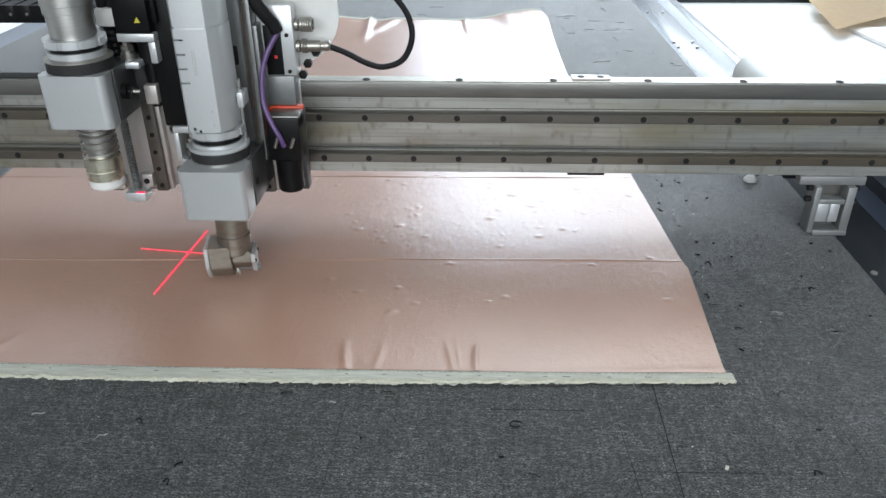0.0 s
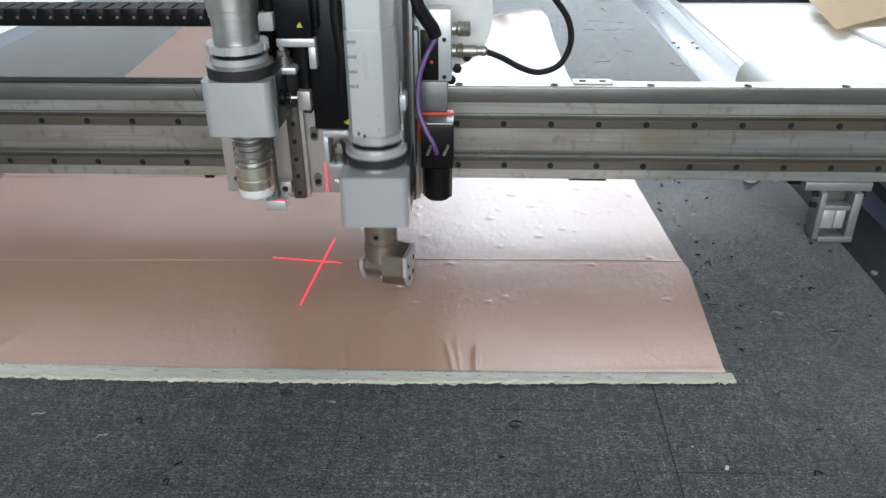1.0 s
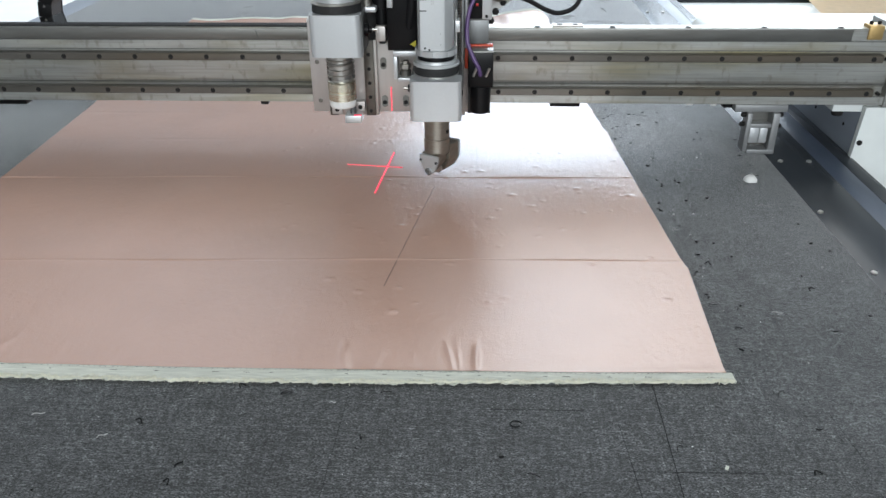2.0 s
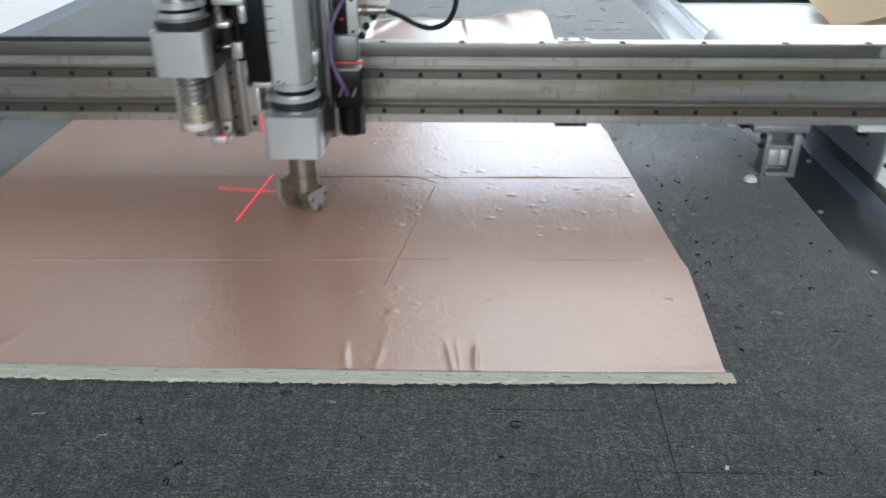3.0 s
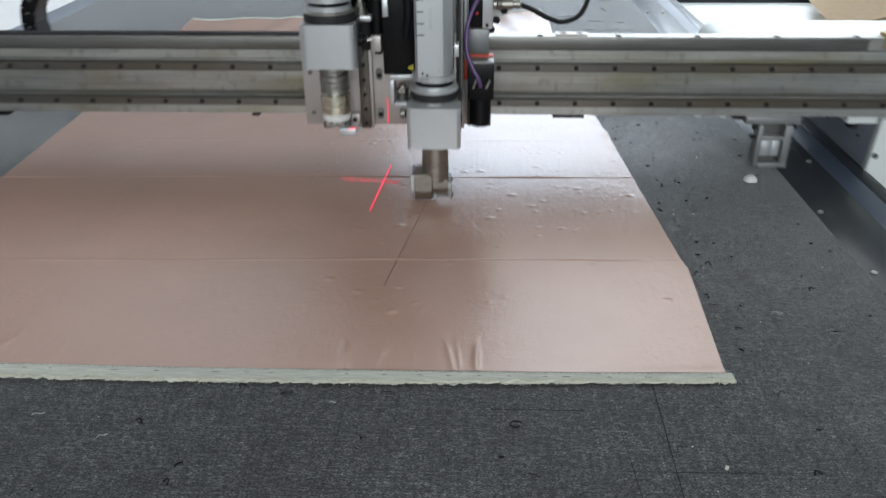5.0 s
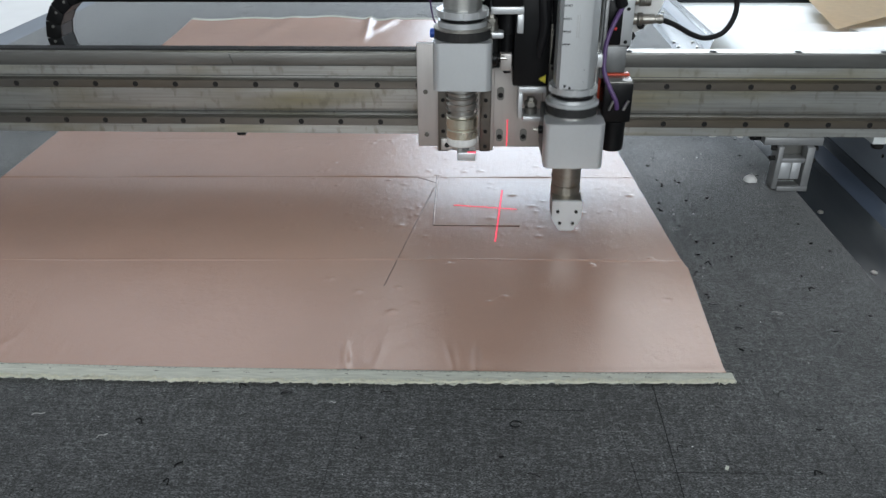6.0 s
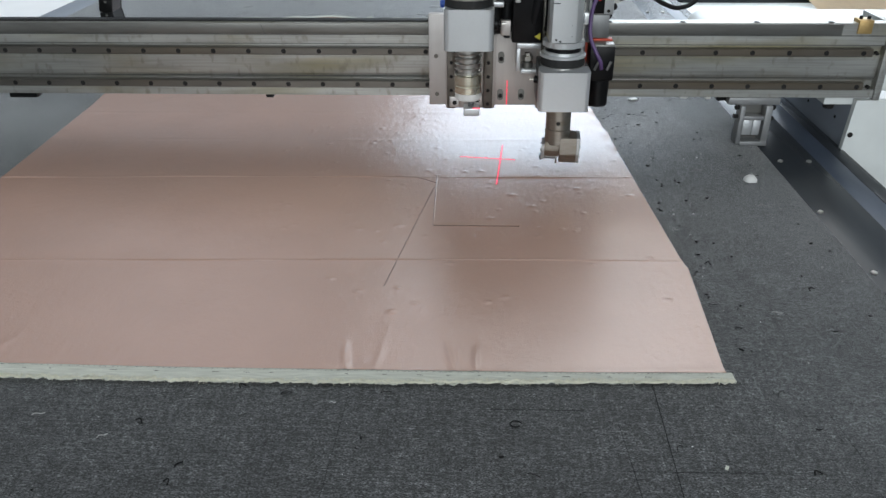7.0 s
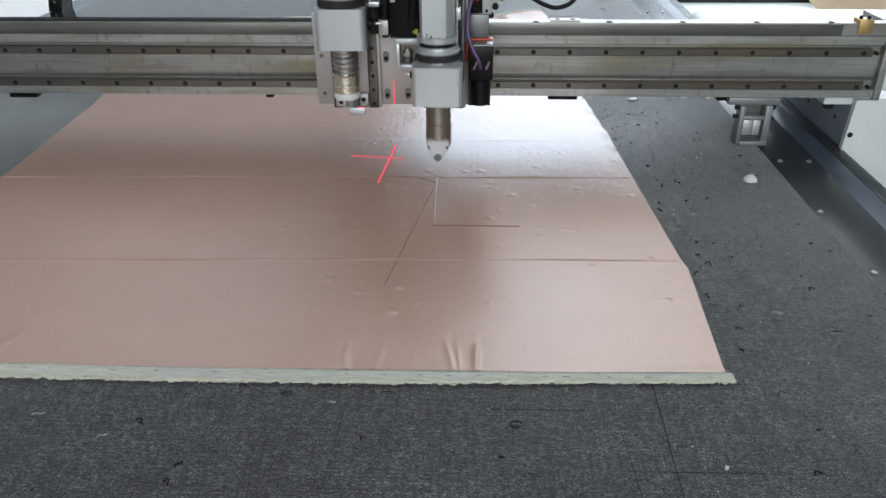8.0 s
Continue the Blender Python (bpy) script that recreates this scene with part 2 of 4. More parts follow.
def prism(bm, outline, a0, a1, axis="x"):
    """Outline (two coordinates) pushed along an axis: x takes (y, z), y takes (x, z), z takes (x, y)."""
    def put(p, a):
        return {"x": (a, p[0], p[1]), "y": (p[0], a, p[1]), "z": (p[0], p[1], a)}[axis]
    lo = [bm.verts.new(put(p, a0)) for p in outline]
    hi = [bm.verts.new(put(p, a1)) for p in outline]
    n = len(outline)
    for i in range(n):
        bm.faces.new((lo[i], lo[(i + 1) % n], hi[(i + 1) % n], hi[i]))
    bm.faces.new(lo[::-1])
    bm.faces.new(hi)
    bmesh.ops.recalc_face_normals(bm, faces=bm.faces)
    return bm


def rounded(x0, x1, y0, y1, r, n=5):
    out = []
    for cx, cy, a0 in ((x1 - r, y1 - r, 0), (x0 + r, y1 - r, 90), (x0 + r, y0 + r, 180), (x1 - r, y0 + r, 270)):
        for k in range(n + 1):
            a = radians(a0 + 90 * k / n)
            out.append((cx + r * math.cos(a), cy + r * math.sin(a)))
    return out


def B():
    return bmesh.new()


def mesh_of(name, bm, mat, flat=False):
    me = bpy.data.meshes.new(name)
    bmesh.ops.recalc_face_normals(bm, faces=bm.faces)
    bm.to_mesh(me)
    bm.free()
    me.materials.append(mat)
    if not flat:
        me.polygons.foreach_set("use_smooth", [True] * len(me.polygons))
        me.set_sharp_from_angle(angle=radians(24))
    return me


def part(name, bm, mat, parent, label=""):
    ob = new(name, mesh_of(name, bm, mat))
    ob.parent = parent
    return tagged(ob, label)


def thing(name, label, category, group="", at=(0, 0, 0)):
    ob = new(name)
    ob.empty_display_size = 0.05
    ob.location = at
    return tagged(ob, label, category, group)


def solid(name, bm, mat, label, category, group="", kind=""):
    return tagged(new(name, mesh_of(name, bm, mat)), label, category, group, kind)


# ---- the room: unseen walls and ceiling, added to hold and bounce the light ----
def room():
    bm = bx(B(), ROOM_X0 - 0.2, ROOM_X1 + 0.2, ROOM_Y0 - 0.2, ROOM_Y1 + 0.2, ROOM_Z0 - 0.1, ROOM_Z0)
    solid("floor", bm, M_FLOOR, "grey epoxy workshop floor", "floor", kind="structure")
    bm = B()
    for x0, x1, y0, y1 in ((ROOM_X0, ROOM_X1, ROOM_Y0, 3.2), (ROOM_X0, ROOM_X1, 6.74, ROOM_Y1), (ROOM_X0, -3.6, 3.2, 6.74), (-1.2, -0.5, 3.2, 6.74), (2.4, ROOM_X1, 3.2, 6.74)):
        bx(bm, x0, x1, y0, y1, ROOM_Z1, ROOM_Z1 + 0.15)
    solid("ceiling", bm, M_CEIL, "unseen off-white painted workshop ceiling, open for the two roof lamps", "ceiling", kind="structure")

    def wall(name, holes, along, at, lo, hi, thick):
        bm = B()
        a = lo
        for h0, h1, z0, z1 in holes:
            for u0, u1, w0, w1 in ((a, h0, ROOM_Z0, ROOM_Z1), (h0, h1, ROOM_Z0, z0), (h0, h1, z1, ROOM_Z1)):
                if along == "x":
                    bx(bm, u0, u1, at, at + thick, w0, w1)
                else:
                    bx(bm, at, at + thick, u0, u1, w0, w1)
            a = h1
        if along == "x":
            bx(bm, a, hi, at, at + thick, ROOM_Z0, ROOM_Z1)
        else:
            bx(bm, at, at + thick, a, hi, ROOM_Z0, ROOM_Z1)
        solid(name, bm, M_WALL, "unseen plain grey painted workshop wall", "wall", kind="structure")
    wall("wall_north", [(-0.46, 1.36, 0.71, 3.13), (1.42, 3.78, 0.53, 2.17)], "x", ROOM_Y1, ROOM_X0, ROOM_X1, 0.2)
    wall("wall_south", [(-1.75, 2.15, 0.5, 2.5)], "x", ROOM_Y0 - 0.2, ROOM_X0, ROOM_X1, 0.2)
    wall("wall_west", [], "y", ROOM_X0 - 0.2, ROOM_Y0, ROOM_Y1, 0.2)
    wall("wall_east", [], "y", ROOM_X1, ROOM_Y0, ROOM_Y1, 0.2)


room()


# ---- the flat cutting table ----
FELT_L, FELT_R = -1.205, 0.494


def table():
    t = thing("cutting_table", "long flatbed cutting table with grey felt bed and aluminium side strips", "table")
    part("felt_bed", bx(B(), FELT_L, FELT_R, -0.5, 3.4, -0.006, 0.0, 0.001), M_FELT, t, "worn charcoal grey felt bed")
    part("table_body", bx(B(), FELT_L, FELT_R, -0.5, 3.4, -0.12, -0.0062), M_BLACK, t)
    part("edge_strip", bx(B(), FELT_R + 0.0005, 0.5755, -0.5, 3.4, -0.016, -0.0035, 0.001), M_EDGE, t, "wide grey coated steel edge strip")
    part("film_rail", bx(B(), 0.576, 0.6195, -0.5, 3.4, -0.03, -0.008, 0.002), M_FILM, t, "aluminium rail under blue protective film")
    part("rail_lip", bx(B(), 0.620, 0.647, -0.5, 3.4, -0.05, -0.009, 0.002), M_EDGE, t)
    part("edge_strip", bx(B(), FELT_L - 0.09, FELT_L - 0.0005, -0.5, 3.4, -0.016, -0.0035, 0.001), M_ALU, t, "pale aluminium edging strip")
    bolt = mesh_of("strip_bolt", lathe(B(), (0, 0, -0.0035), [(0.0042, 0), (0.0042, 0.0018), (0.003, 0.0028)], 14), M_STEEL)
    for y in (0.8536, 1.0266, 1.219, 1.964, 2.0155, 2.372):
        for x in (0.5055,) if y < 1.2 else (0.513, 0.560):
            ob = new("strip_bolt", bolt)
            ob.parent, ob.location = t, (x, y, 0)
    for x in (-1.15, 0.42):
        for y in (-0.3, 1.5, 3.2):
            part("leg", bx(B(), x - 0.05, x + 0.05, y - 0.05, y + 0.05, ROOM_Z0, -0.12, 0.004), M_COVER, t)
    return t


table()


# ---- the coated fabric ----
FRONT, BACK = 0.6335, 2.22


def right_edge(y):
    return float(np.interp(y, (0.60, 0.64, 0.85, 0.875, 1.14, 1.327, 1.467, 1.697, 2.185, 2.27),
                           (0.266, 0.2615, 0.2735, 0.2695, 0.2535, 0.242, 0.2295, 0.209, 0.2045, 0.172)))


def left_edge(y):
    return float(np.interp(y, (0.6, 1.106, 1.463, 1.636, 2.174), (-0.745, -0.7555, -0.767, -0.781, -0.809)))


def front_edge(x):
    return float(np.interp(x, (-0.745, -0.48, -0.30, -0.075, 0.096, 0.264), (0.612, 0.6110, 0.6100, 0.6130, 0.6190, 0.6245)))


CREASES = ((0.8695, 0.0015, 0.0013), (1.1355, 0.0015, 0.0013), (1.445, 0.0013, 0.002), (1.30, 0.0004, 0.004), (0.637, 0.0006, 0.006))


BACK_FOLDS = ((-0.295, 0.011, 0.0075, 0.05), (-0.235, 0.020, 0.004, -0.35), (-0.025, 0.008, 0.0032, 0.08), (0.09, 0.03, 0.004, 0.3), (-0.52, 0.03, 0.005, -0.2))
# the line where the coating ends and the bare selvage begins
HEM_X = (-0.745, -0.494, -0.3127, -0.1587, -0.0282, 0.1264, 0.2664)
HEM_Y = (0.6350, 0.6339, 0.6324, 0.6333, 0.6340, 0.6360, 0.6398)


BLISTERS = [(0.087, 1.026), (0.06, 1.063), (0.026, 0.984), (-0.079, 0.992), (-0.101, 0.958), (-0.157, 0.946), (-0.063, 0.927), (0.091, 0.931), (0.142, 0.949),
            (0.153, 0.856), (-0.027, 0.854), (-0.175, 0.812), (0.041, 0.776), (0.021, 0.765), (-0.065, 0.76), (-0.091, 0.742), (-0.089, 0.794), (-0.136, 0.784),
            (0.231, 0.776), (0.236, 1.067), (0.161, 1.09), (0.105, 1.138), (0.114, 1.234), (0.103, 1.175), (-0.176, 1.273), (-0.012, 1.151), (0.013, 1.154),
            (-0.168, 1.35), (-0.25, 1.379), (-0.252, 1.268), (-0.302, 1.248), (-0.323, 1.235), (-0.247, 1.146), (0.038, 0.901), (0.125, 0.954), (0.23, 0.876)]


def fabric():
    t = thing("coated_fabric_sheet", "creased copper-pink coated fabric sheet lying on grey felt", "fabric sheet")
    rnd = random.Random(5)
    bumps = [(x, y, rnd.uniform(0.0026, 0.0040), rnd.uniform(0.0007, 0.0013)) for x, y in BLISTERS]
    bumps += [(rnd.uniform(-0.3, 0.25), rnd.uniform(0.9, 1.7), rnd.uniform(0.0016, 0.0028), rnd.uniform(0.0003, 0.0009)) for k in range(170)]
    ripples = [(rnd.uniform(-0.6, 0.1), 0.637, rnd.uniform(0.003, 0.006), rnd.uniform(0.0003, 0.0006), rnd.uniform(-0.25, 0.1)) for k in range(7)]
    ripples += [(-0.1295, 0.637, 0.0042, 0.0036, -0.15), (-0.0175, 0.637, 0.0030, 0.0026, -0.2), (0.0062, 0.637, 0.0036, 0.0034, 0.0), (-0.010, 0.637, 0.0022, 0.0012, -0.1),
                (-0.098, 0.637, 0.004, 0.0011, 0.1), (-0.52, 0.637, 0.008, 0.002, 0.4)]
    ys = np.concatenate([np.arange(FRONT, 0.845, 0.0026), np.arange(0.845, 0.876, 0.0008), np.arange(0.876, 1.110, 0.0026), np.arange(1.110, 1.141, 0.0008),
                         np.arange(1.141, 1.42, 0.0028), np.arange(1.42, BACK, 0.006), [BACK]])
    nu = 560
    verts = []
    for y in ys:
        x0, x1 = left_edge(y), right_edge(y)
        x = x0 + (x1 - x0) * np.linspace(0, 1, nu + 1)
        z = np.full(nu + 1, 0.0018)
        for cy_, h, w in CREASES:
            cyy = cy_ + 0.0015 * np.sin(7 * x + cy_ * 9) + 0.021 * (x - 0.26)
            z += h * (0.65 + 0.35 * np.sin(23 * x + 5 * cy_)) * np.exp(-((y - cyy) / w) ** 2)
        for bx_, by_, r, h in bumps:
            if abs(y - by_) < 3 * r:
                z += h * np.exp(-(((x - bx_) / (1.5 * r)) ** 2 + ((y - by_) / r) ** 2) ** 1.3)
        if y < FRONT + 0.09:
            for rx, ry, w, h, lean in ripples:
                z += 0.62 * h * np.exp(-((x - rx - lean * (y - ry)) / w) ** 2) * math.exp(-((y - ry - 0.018) / 0.022) ** 2)
        z += 0.0005 * np.sin(5.3 * x + 2.1 * y) * np.sin(3.7 * y + 1.1) ** 2
        if y > 1.9:
            f = ((y - 1.9) / 0.32) ** 2
            z += 0.026 * f * np.exp(-((x - 0.17) / 0.07) ** 2)
            # folds running in from the cut back edge, and the edge itself curling up unevenly
            for fx, w, h, lean in BACK_FOLDS:
                z += h * min(1.0, 2.2 * f) * np.exp(-((x - fx - lean * (2.2 - y)) / w) ** 2)
            z += 0.006 * f ** 3 * (1 + np.sin(19 * x) * np.sin(7 * x + 1))
        if 1.2 < y < 1.62:
            ruffle = np.exp(-((x - x1) / 0.012) ** 2) * min(1.0, (y - 1.2) / 0.1, (1.62 - y) / 0.1)
            z += ruffle * 0.0022 * (0.6 + math.sin(70 * y) * math.sin(31 * y + 1))
        hem = np.interp(x, HEM_X, HEM_Y) - FRONT
        verts.append(np.stack([x, y + hem * max(0.0, 1 - (y - FRONT) / 0.15), z], 1))
    v = np.concatenate(verts)
    n = nu + 1
    i, j = np.meshgrid(np.arange(len(ys) - 1), np.arange(nu), indexing="ij")
    a = (i * n + j).ravel()
    faces = np.stack([a, a + 1, a + n + 1, a + n], 1)
    me = bpy.data.meshes.new("fabric")
    me.from_pydata(v.tolist(), [], faces.tolist())
    me.polygons.foreach_set("use_smooth", [True] * len(me.polygons))
    me.materials.append(M_CLOTH)
    ob = new("coated_face", me)
    ob.parent = t
    # narrow yellow-green selvage behind the coating, riding on its curled back edge
    bm = B()
    last = verts[-1]
    rows = [[bm.verts.new((p[0], p[1] + d, p[2] + e)) for d, e in ((-0.001, 0.0004), (0.016, 0.001), (0.017, -0.001))] for p in last[::6]]
    for p, q in zip(rows, rows[1:]):
        for k in range(2):
            bm.faces.new((p[k], q[k], q[k + 1], p[k + 1]))
    part("selvage", bm, M_SELVAGE, t, "narrow pale selvage along the back edge")
    # selvage: bare woven strip along the front, with a frayed edge
    xs = np.arange(-0.745, 0.268, 0.0016)
    bm = B()
    rows = []
    for x in xs:
        edge = front_edge(x) + 0.0026 * noise.noise(Vector((x * 30, 0, 0))) + 0.0038 * noise.noise(Vector((x * 150, 3, 0)))
        lift = 0.006 * max(0, noise.noise(Vector((x * 22, 7, 0)))) + 0.0015
        hem = float(np.interp(x, HEM_X, HEM_Y))
        rows.append([bm.verts.new((x, hem + 0.0012, 0.0012)), bm.verts.new((x, hem - 0.002, 0.0022)), bm.verts.new((x, (hem + edge) / 2, 0.0016 + lift * 0.3)),
                     bm.verts.new((x, edge, 0.0012 + lift)), bm.verts.new((x, edge + 0.0005, 0.0002))])
    for p, q in zip(rows, rows[1:]):
        for k in range(4):
            bm.faces.new((p[k], q[k], q[k + 1], p[k + 1]))
    rope = B()
    x = -0.74
    while x < 0.255:
        ln = rnd.uniform(0.015, 0.07)
        rr = rnd.uniform(0.0007, 0.0015)
        pts = [(x + ln * k / 8, front_edge(x + ln * k / 8) + 0.0012 * math.sin(k * 1.3 + x * 50) + rnd.uniform(-0.0007, 0.0007), rr + 0.0012 + 0.0022 * math.sin(math.pi * k / 8) * rnd.random())
               for k in range(9) if x + ln * k / 8 < 0.266]
        if len(pts) > 2:
            tube(rope, smooth_line(pts, 3), rr, 6)
        x += ln * rnd.uniform(0.6, 1.15)
    tagged(part("edge_cord", rope, M_THREAD, t, "curled cream cord along the frayed edge"), kind="stuff")
    part("selvage", bm, M_SELVAGE, t, "pale frayed woven selvage strip")
    bm = B()
    for k in range(1700):
        x = rnd.uniform(-0.74, 0.266)
        e = front_edge(x) + 0.0020 * noise.noise(Vector((x * 30, 0, 0)))
        d = Vector((rnd.uniform(-1, 1), rnd.uniform(-1.2, -0.1), rnd.uniform(0, 0.6))).normalized() * rnd.uniform(0.002, 0.0055)
        p = Vector((x, e + rnd.uniform(0, 0.004), rnd.uniform(0.002, 0.004)))
        tube(bm, (p, p + d * 0.5 + Vector((0, 0, 0.0006)), p + d + Vector((rnd.uniform(-0.001, 0.001), 0, -0.0012))), 0.00035, 4)
    tagged(part("frayed_threads", bm, M_THREAD, t, "loose cream threads along the cut edge"), kind="stuff")
    bm = B()
    for y, num, lo, hi in ((0.6315, 170, 0.0008, 0.003), (0.6260, 30, 0.003, 0.008)):
        for s in range(num):
            x = -0.74 + 1.0 * (s + rnd.random() * 0.7) / num
            yy = y + float(np.interp(x, HEM_X, HEM_Y)) - FRONT
            bx(bm, x, x + rnd.uniform(lo, hi), yy - 0.00018, yy + 0.00018, 0.0018, 0.0024)
    tagged(part("selvage_stitches", bm, M_MARK, t, "thin dark woven lines in the selvage"), kind="stuff")
    return t


fabric()


# ---- small debris on the felt ----
def debris():
    rnd = random.Random(11)
    cap = lathe(B(), (0, 0, 0), [(0.0001, 0.0085), (0.006, 0.0075), (0.0095, 0.004), (0.0105, 0.0008), (0.0105, 0.0)], 20)
    ob = solid("plastic_cap", cap, M_WHITE, "small domed white plastic cap lying on felt", "plastic cap")
    ob.matrix_world = pose(0.436, 1.131, 0.0005, 0, 0, 10)
    for name, mat, num, label, lo, hi in (("black_crumb", M_BLACK, 115, "tiny black offcut crumb on the felt", 0.002, 0.0052),
                                          ("pale_crumb", M_WHITE, 140, "tiny pale plastic crumb on the felt", 0.0009, 0.0028)):
        bm = bmesh.ops.create_icosphere
        b = B()
        bm(b, subdivisions=1, radius=1.0)
        for v in b.verts:
            v.co += Vector((rnd.uniform(-0.3, 0.3), rnd.uniform(-0.3, 0.3), rnd.uniform(-0.2, 0.2)))
            v.co.z = max(v.co.z, -0.5)
        me = mesh_of(name, b, mat, True)
        for k in range(num):
            if k % 14 == 0:
                x, y = rnd.uniform(-0.45, 0.48), rnd.uniform(0.45, 0.60)
            else:
                y = rnd.uniform(0.66, 1.9) if k % 3 else rnd.uniform(1.0, 1.6)
                x = right_edge(y) + 0.010 + (FELT_R - right_edge(y) - 0.018) * rnd.random() ** 1.6
            ob = new(name, me)
            s = rnd.uniform(lo, hi) * 0.5
            ob.matrix_world = pose(x, y, s * 0.3, 0, 0, rnd.uniform(0, 360)) @ Matrix.Diagonal((s * rnd.uniform(0.7, 1.8), s * rnd.uniform(0.4, 0.8), s * 0.6, 1))
            tagged(ob, label, "crumb", "crumbs on the felt")
    spots = [(-0.4144, 0.5569, 15, 0.012), (-0.3398, 0.5292, 30, 0.010), (-0.1334, 0.5823, 5, 0.006), (0.2817, 0.9599, -35, 0.011), (0.4292, 1.0373, -20, 0.020), (0.3621, 1.1673, 5, 0.018),
             (0.412, 0.8934, 0, 0.006), (0.3517, 0.7542, -10, 0.012), (0.323, 1.43, 20, 0.016)]
    spots += [(rnd.uniform(0.20, 0.47), rnd.uniform(1.72, 2.62), rnd.choice((0, 90)) + rnd.uniform(-15, 15), rnd.uniform(0.016, 0.042)) for k in range(30)]
    spots += [(rnd.uniform(-0.75, 0.15), rnd.uniform(2.3, 2.8), rnd.choice((0, 90)) + rnd.uniform(-15, 15), rnd.uniform(0.02, 0.045)) for k in range(14)]
    for x, y, a, ln in spots:
        p = [(-ln / 2, 0, 0.0006), (-ln / 5, 0.0012, 0.0012), (ln / 4, -0.0008, 0.0012), (ln / 2, 0.001, 0.0006)]
        ob = solid("thread_scrap", tube(B(), smooth_line(p, 4), 0.0004 if y < 1.6 else 0.0007, 6), M_LINT, "short pale curled thread scrap lying on felt", "thread scrap", "thread scraps")
        ob.matrix_world = pose(x, y, 0.0003, 0, 0, a)
    for x, y in ((-0.2282, 0.6046), (-0.182, 0.5955), (-0.0827, 0.6001), (-0.3133, 0.55), (-0.2565, 0.4956), (-0.2603, 0.4736), (0.2984, 0.721), (0.4046, 0.7198), (0.0567, 0.4922),
                 (0.3027, 0.5025), (0.0963, 0.4725), (0.3071, 0.6097), (0.1906, 0.5302), (0.3257, 0.5592), (0.4104, 0.8064), (0.2826, 0.7697), (0.2811, 0.8417), (0.3019, 0.8648)):
        ln, bend = rnd.uniform(0.006, 0.012), rnd.uniform(-0.004, 0.004)
        p = [(-ln / 2, 0, 0.0007), (-ln / 6, bend, 0.0016), (ln / 5, bend * 0.6, 0.0014), (ln / 2, -bend * 0.5, 0.0007)]
        ob = solid("dark_fibre_tuft", tube(B(), smooth_line(p, 4), rnd.uniform(0.0004, 0.0008), 6), M_BLACK, "dark curled tuft of fibre torn from the felt", "fibre tuft", "fibre tufts")
        ob.matrix_world = pose(x, y, 0.0002, 0, 0, rnd.uniform(-30, 70))
    ob = solid("fabric_chip", bx(B(), -0.008, 0.008, -0.006, 0.006, 0.0004, 0.003, 0.001), M_WHITE, "small crumpled white scrap lying on felt", "fabric chip")
    ob.matrix_world = pose(0.3233, 1.5312, 0, 0, 0, 20)
    bm = bx(B(), -0.0024, 0.0024, -0.0014, 0.0014, 0.0004, 0.001)
    solid("fabric_chip", bm, M_SELVAGE, "tiny cream fabric chip lying on felt", "fabric chip").matrix_world = pose(0.226, 0.507, 0, 0, 0, 60)
    # knife scores in the felt
    bm = B()
    for x0, y0, x1, y1, w in ((0.1835, 0.622, 0.1802, 0.45, 0.00045), (0.1404, 0.5621, 0.146, 0.47, 0.0003), (0.02, 0.578, 0.11, 0.5785, 0.0004), (0.343, 0.582, 0.350, 0.52, 0.0003), (-0.36, 0.585, -0.27, 0.587, 0.00018),
                              (-0.3, 0.577, -0.16, 0.579, 0.00015), (0.14, 0.500, 0.26, 0.502, 0.0003), (-0.12, 0.60, -0.125, 0.46, 0.0002),
                              (0.3, 0.7, 0.48, 0.705, 0.00012), (0.30, 0.86, 0.40, 0.862, 0.00012)):
        d = Vector((x1 - x0, y1 - y0, 0)).normalized()
        s = Vector((-d.y, d.x, 0)) * w
        p, q, z = Vector((x0, y0, 0)), Vector((x1, y1, 0)), Vector((0, 0, 0.0003))
        bm.faces.new([bm.verts.new(c) for c in (p - s + z, q - s + z, q + s + z, p + s + z)])
    ring = [(0.0055 * math.cos(a), 0.0042 * math.sin(a), 0.0004) for a in np.linspace(0, 5.4, 16)]
    tube(bm, [(0.044 + p[0], 0.558 + p[1], p[2]) for p in ring], 0.0006, 5)
    tagged(solid("knife_scores", bm, M_SCORE, "fine dark knife scores cut into the felt", "score marks"), kind="stuff")


debris()


# ---- the side tables beyond the cutter ----
def surroundings():
    t = thing("side_table", "white laminate side table beside the cutter", "table")
    part("tabletop", bx(B(), 0.66, 3.2, 1.72, 2.80, -0.10, -0.06, 0.004), M_COVER, t)
    part("back_rail", bx(B(), 0.66, 3.2, 2.8005, 2.86, -0.13, -0.045, 0.004), M_EDGE, t, "dark steel rail behind the tabletop")
    outline = [(0.67, 1.73), (3.1, 1.73), (3.1, 2.30), (1.15, 2.44), (1.02, 2.49), (0.94, 2.57), (0.86, 2.655), (0.76, 2.69), (0.67, 2.69)]
    solid("paper_sheet", prism(B(), outline, -0.0598, -0.0585, "z"), M_PAPER, "large white paper sheet spread over the side table", "paper sheet")
    for x in (0.8, 2.9):
        for y in (1.8, 2.3):
            part("leg", bx(B(), x - 0.03, x + 0.03, y - 0.03, y + 0.03, ROOM_Z0, -0.10, 0.003), M_COVER, t)
    bm = B()
    n = 24
    rows = []
    for i in range(n + 1):
        rows.append([])
        for j in range(9):
            u, v = i / n, j / 8
            x, y = 0.68 * u + 0.08 * v, 0.58 * u + 0.5 * v
            z = 0.026 - 0.02 * u + 0.012 * math.sin(3 * u + 1) * v
            rows[-1].append(bm.verts.new((x, y, z)))
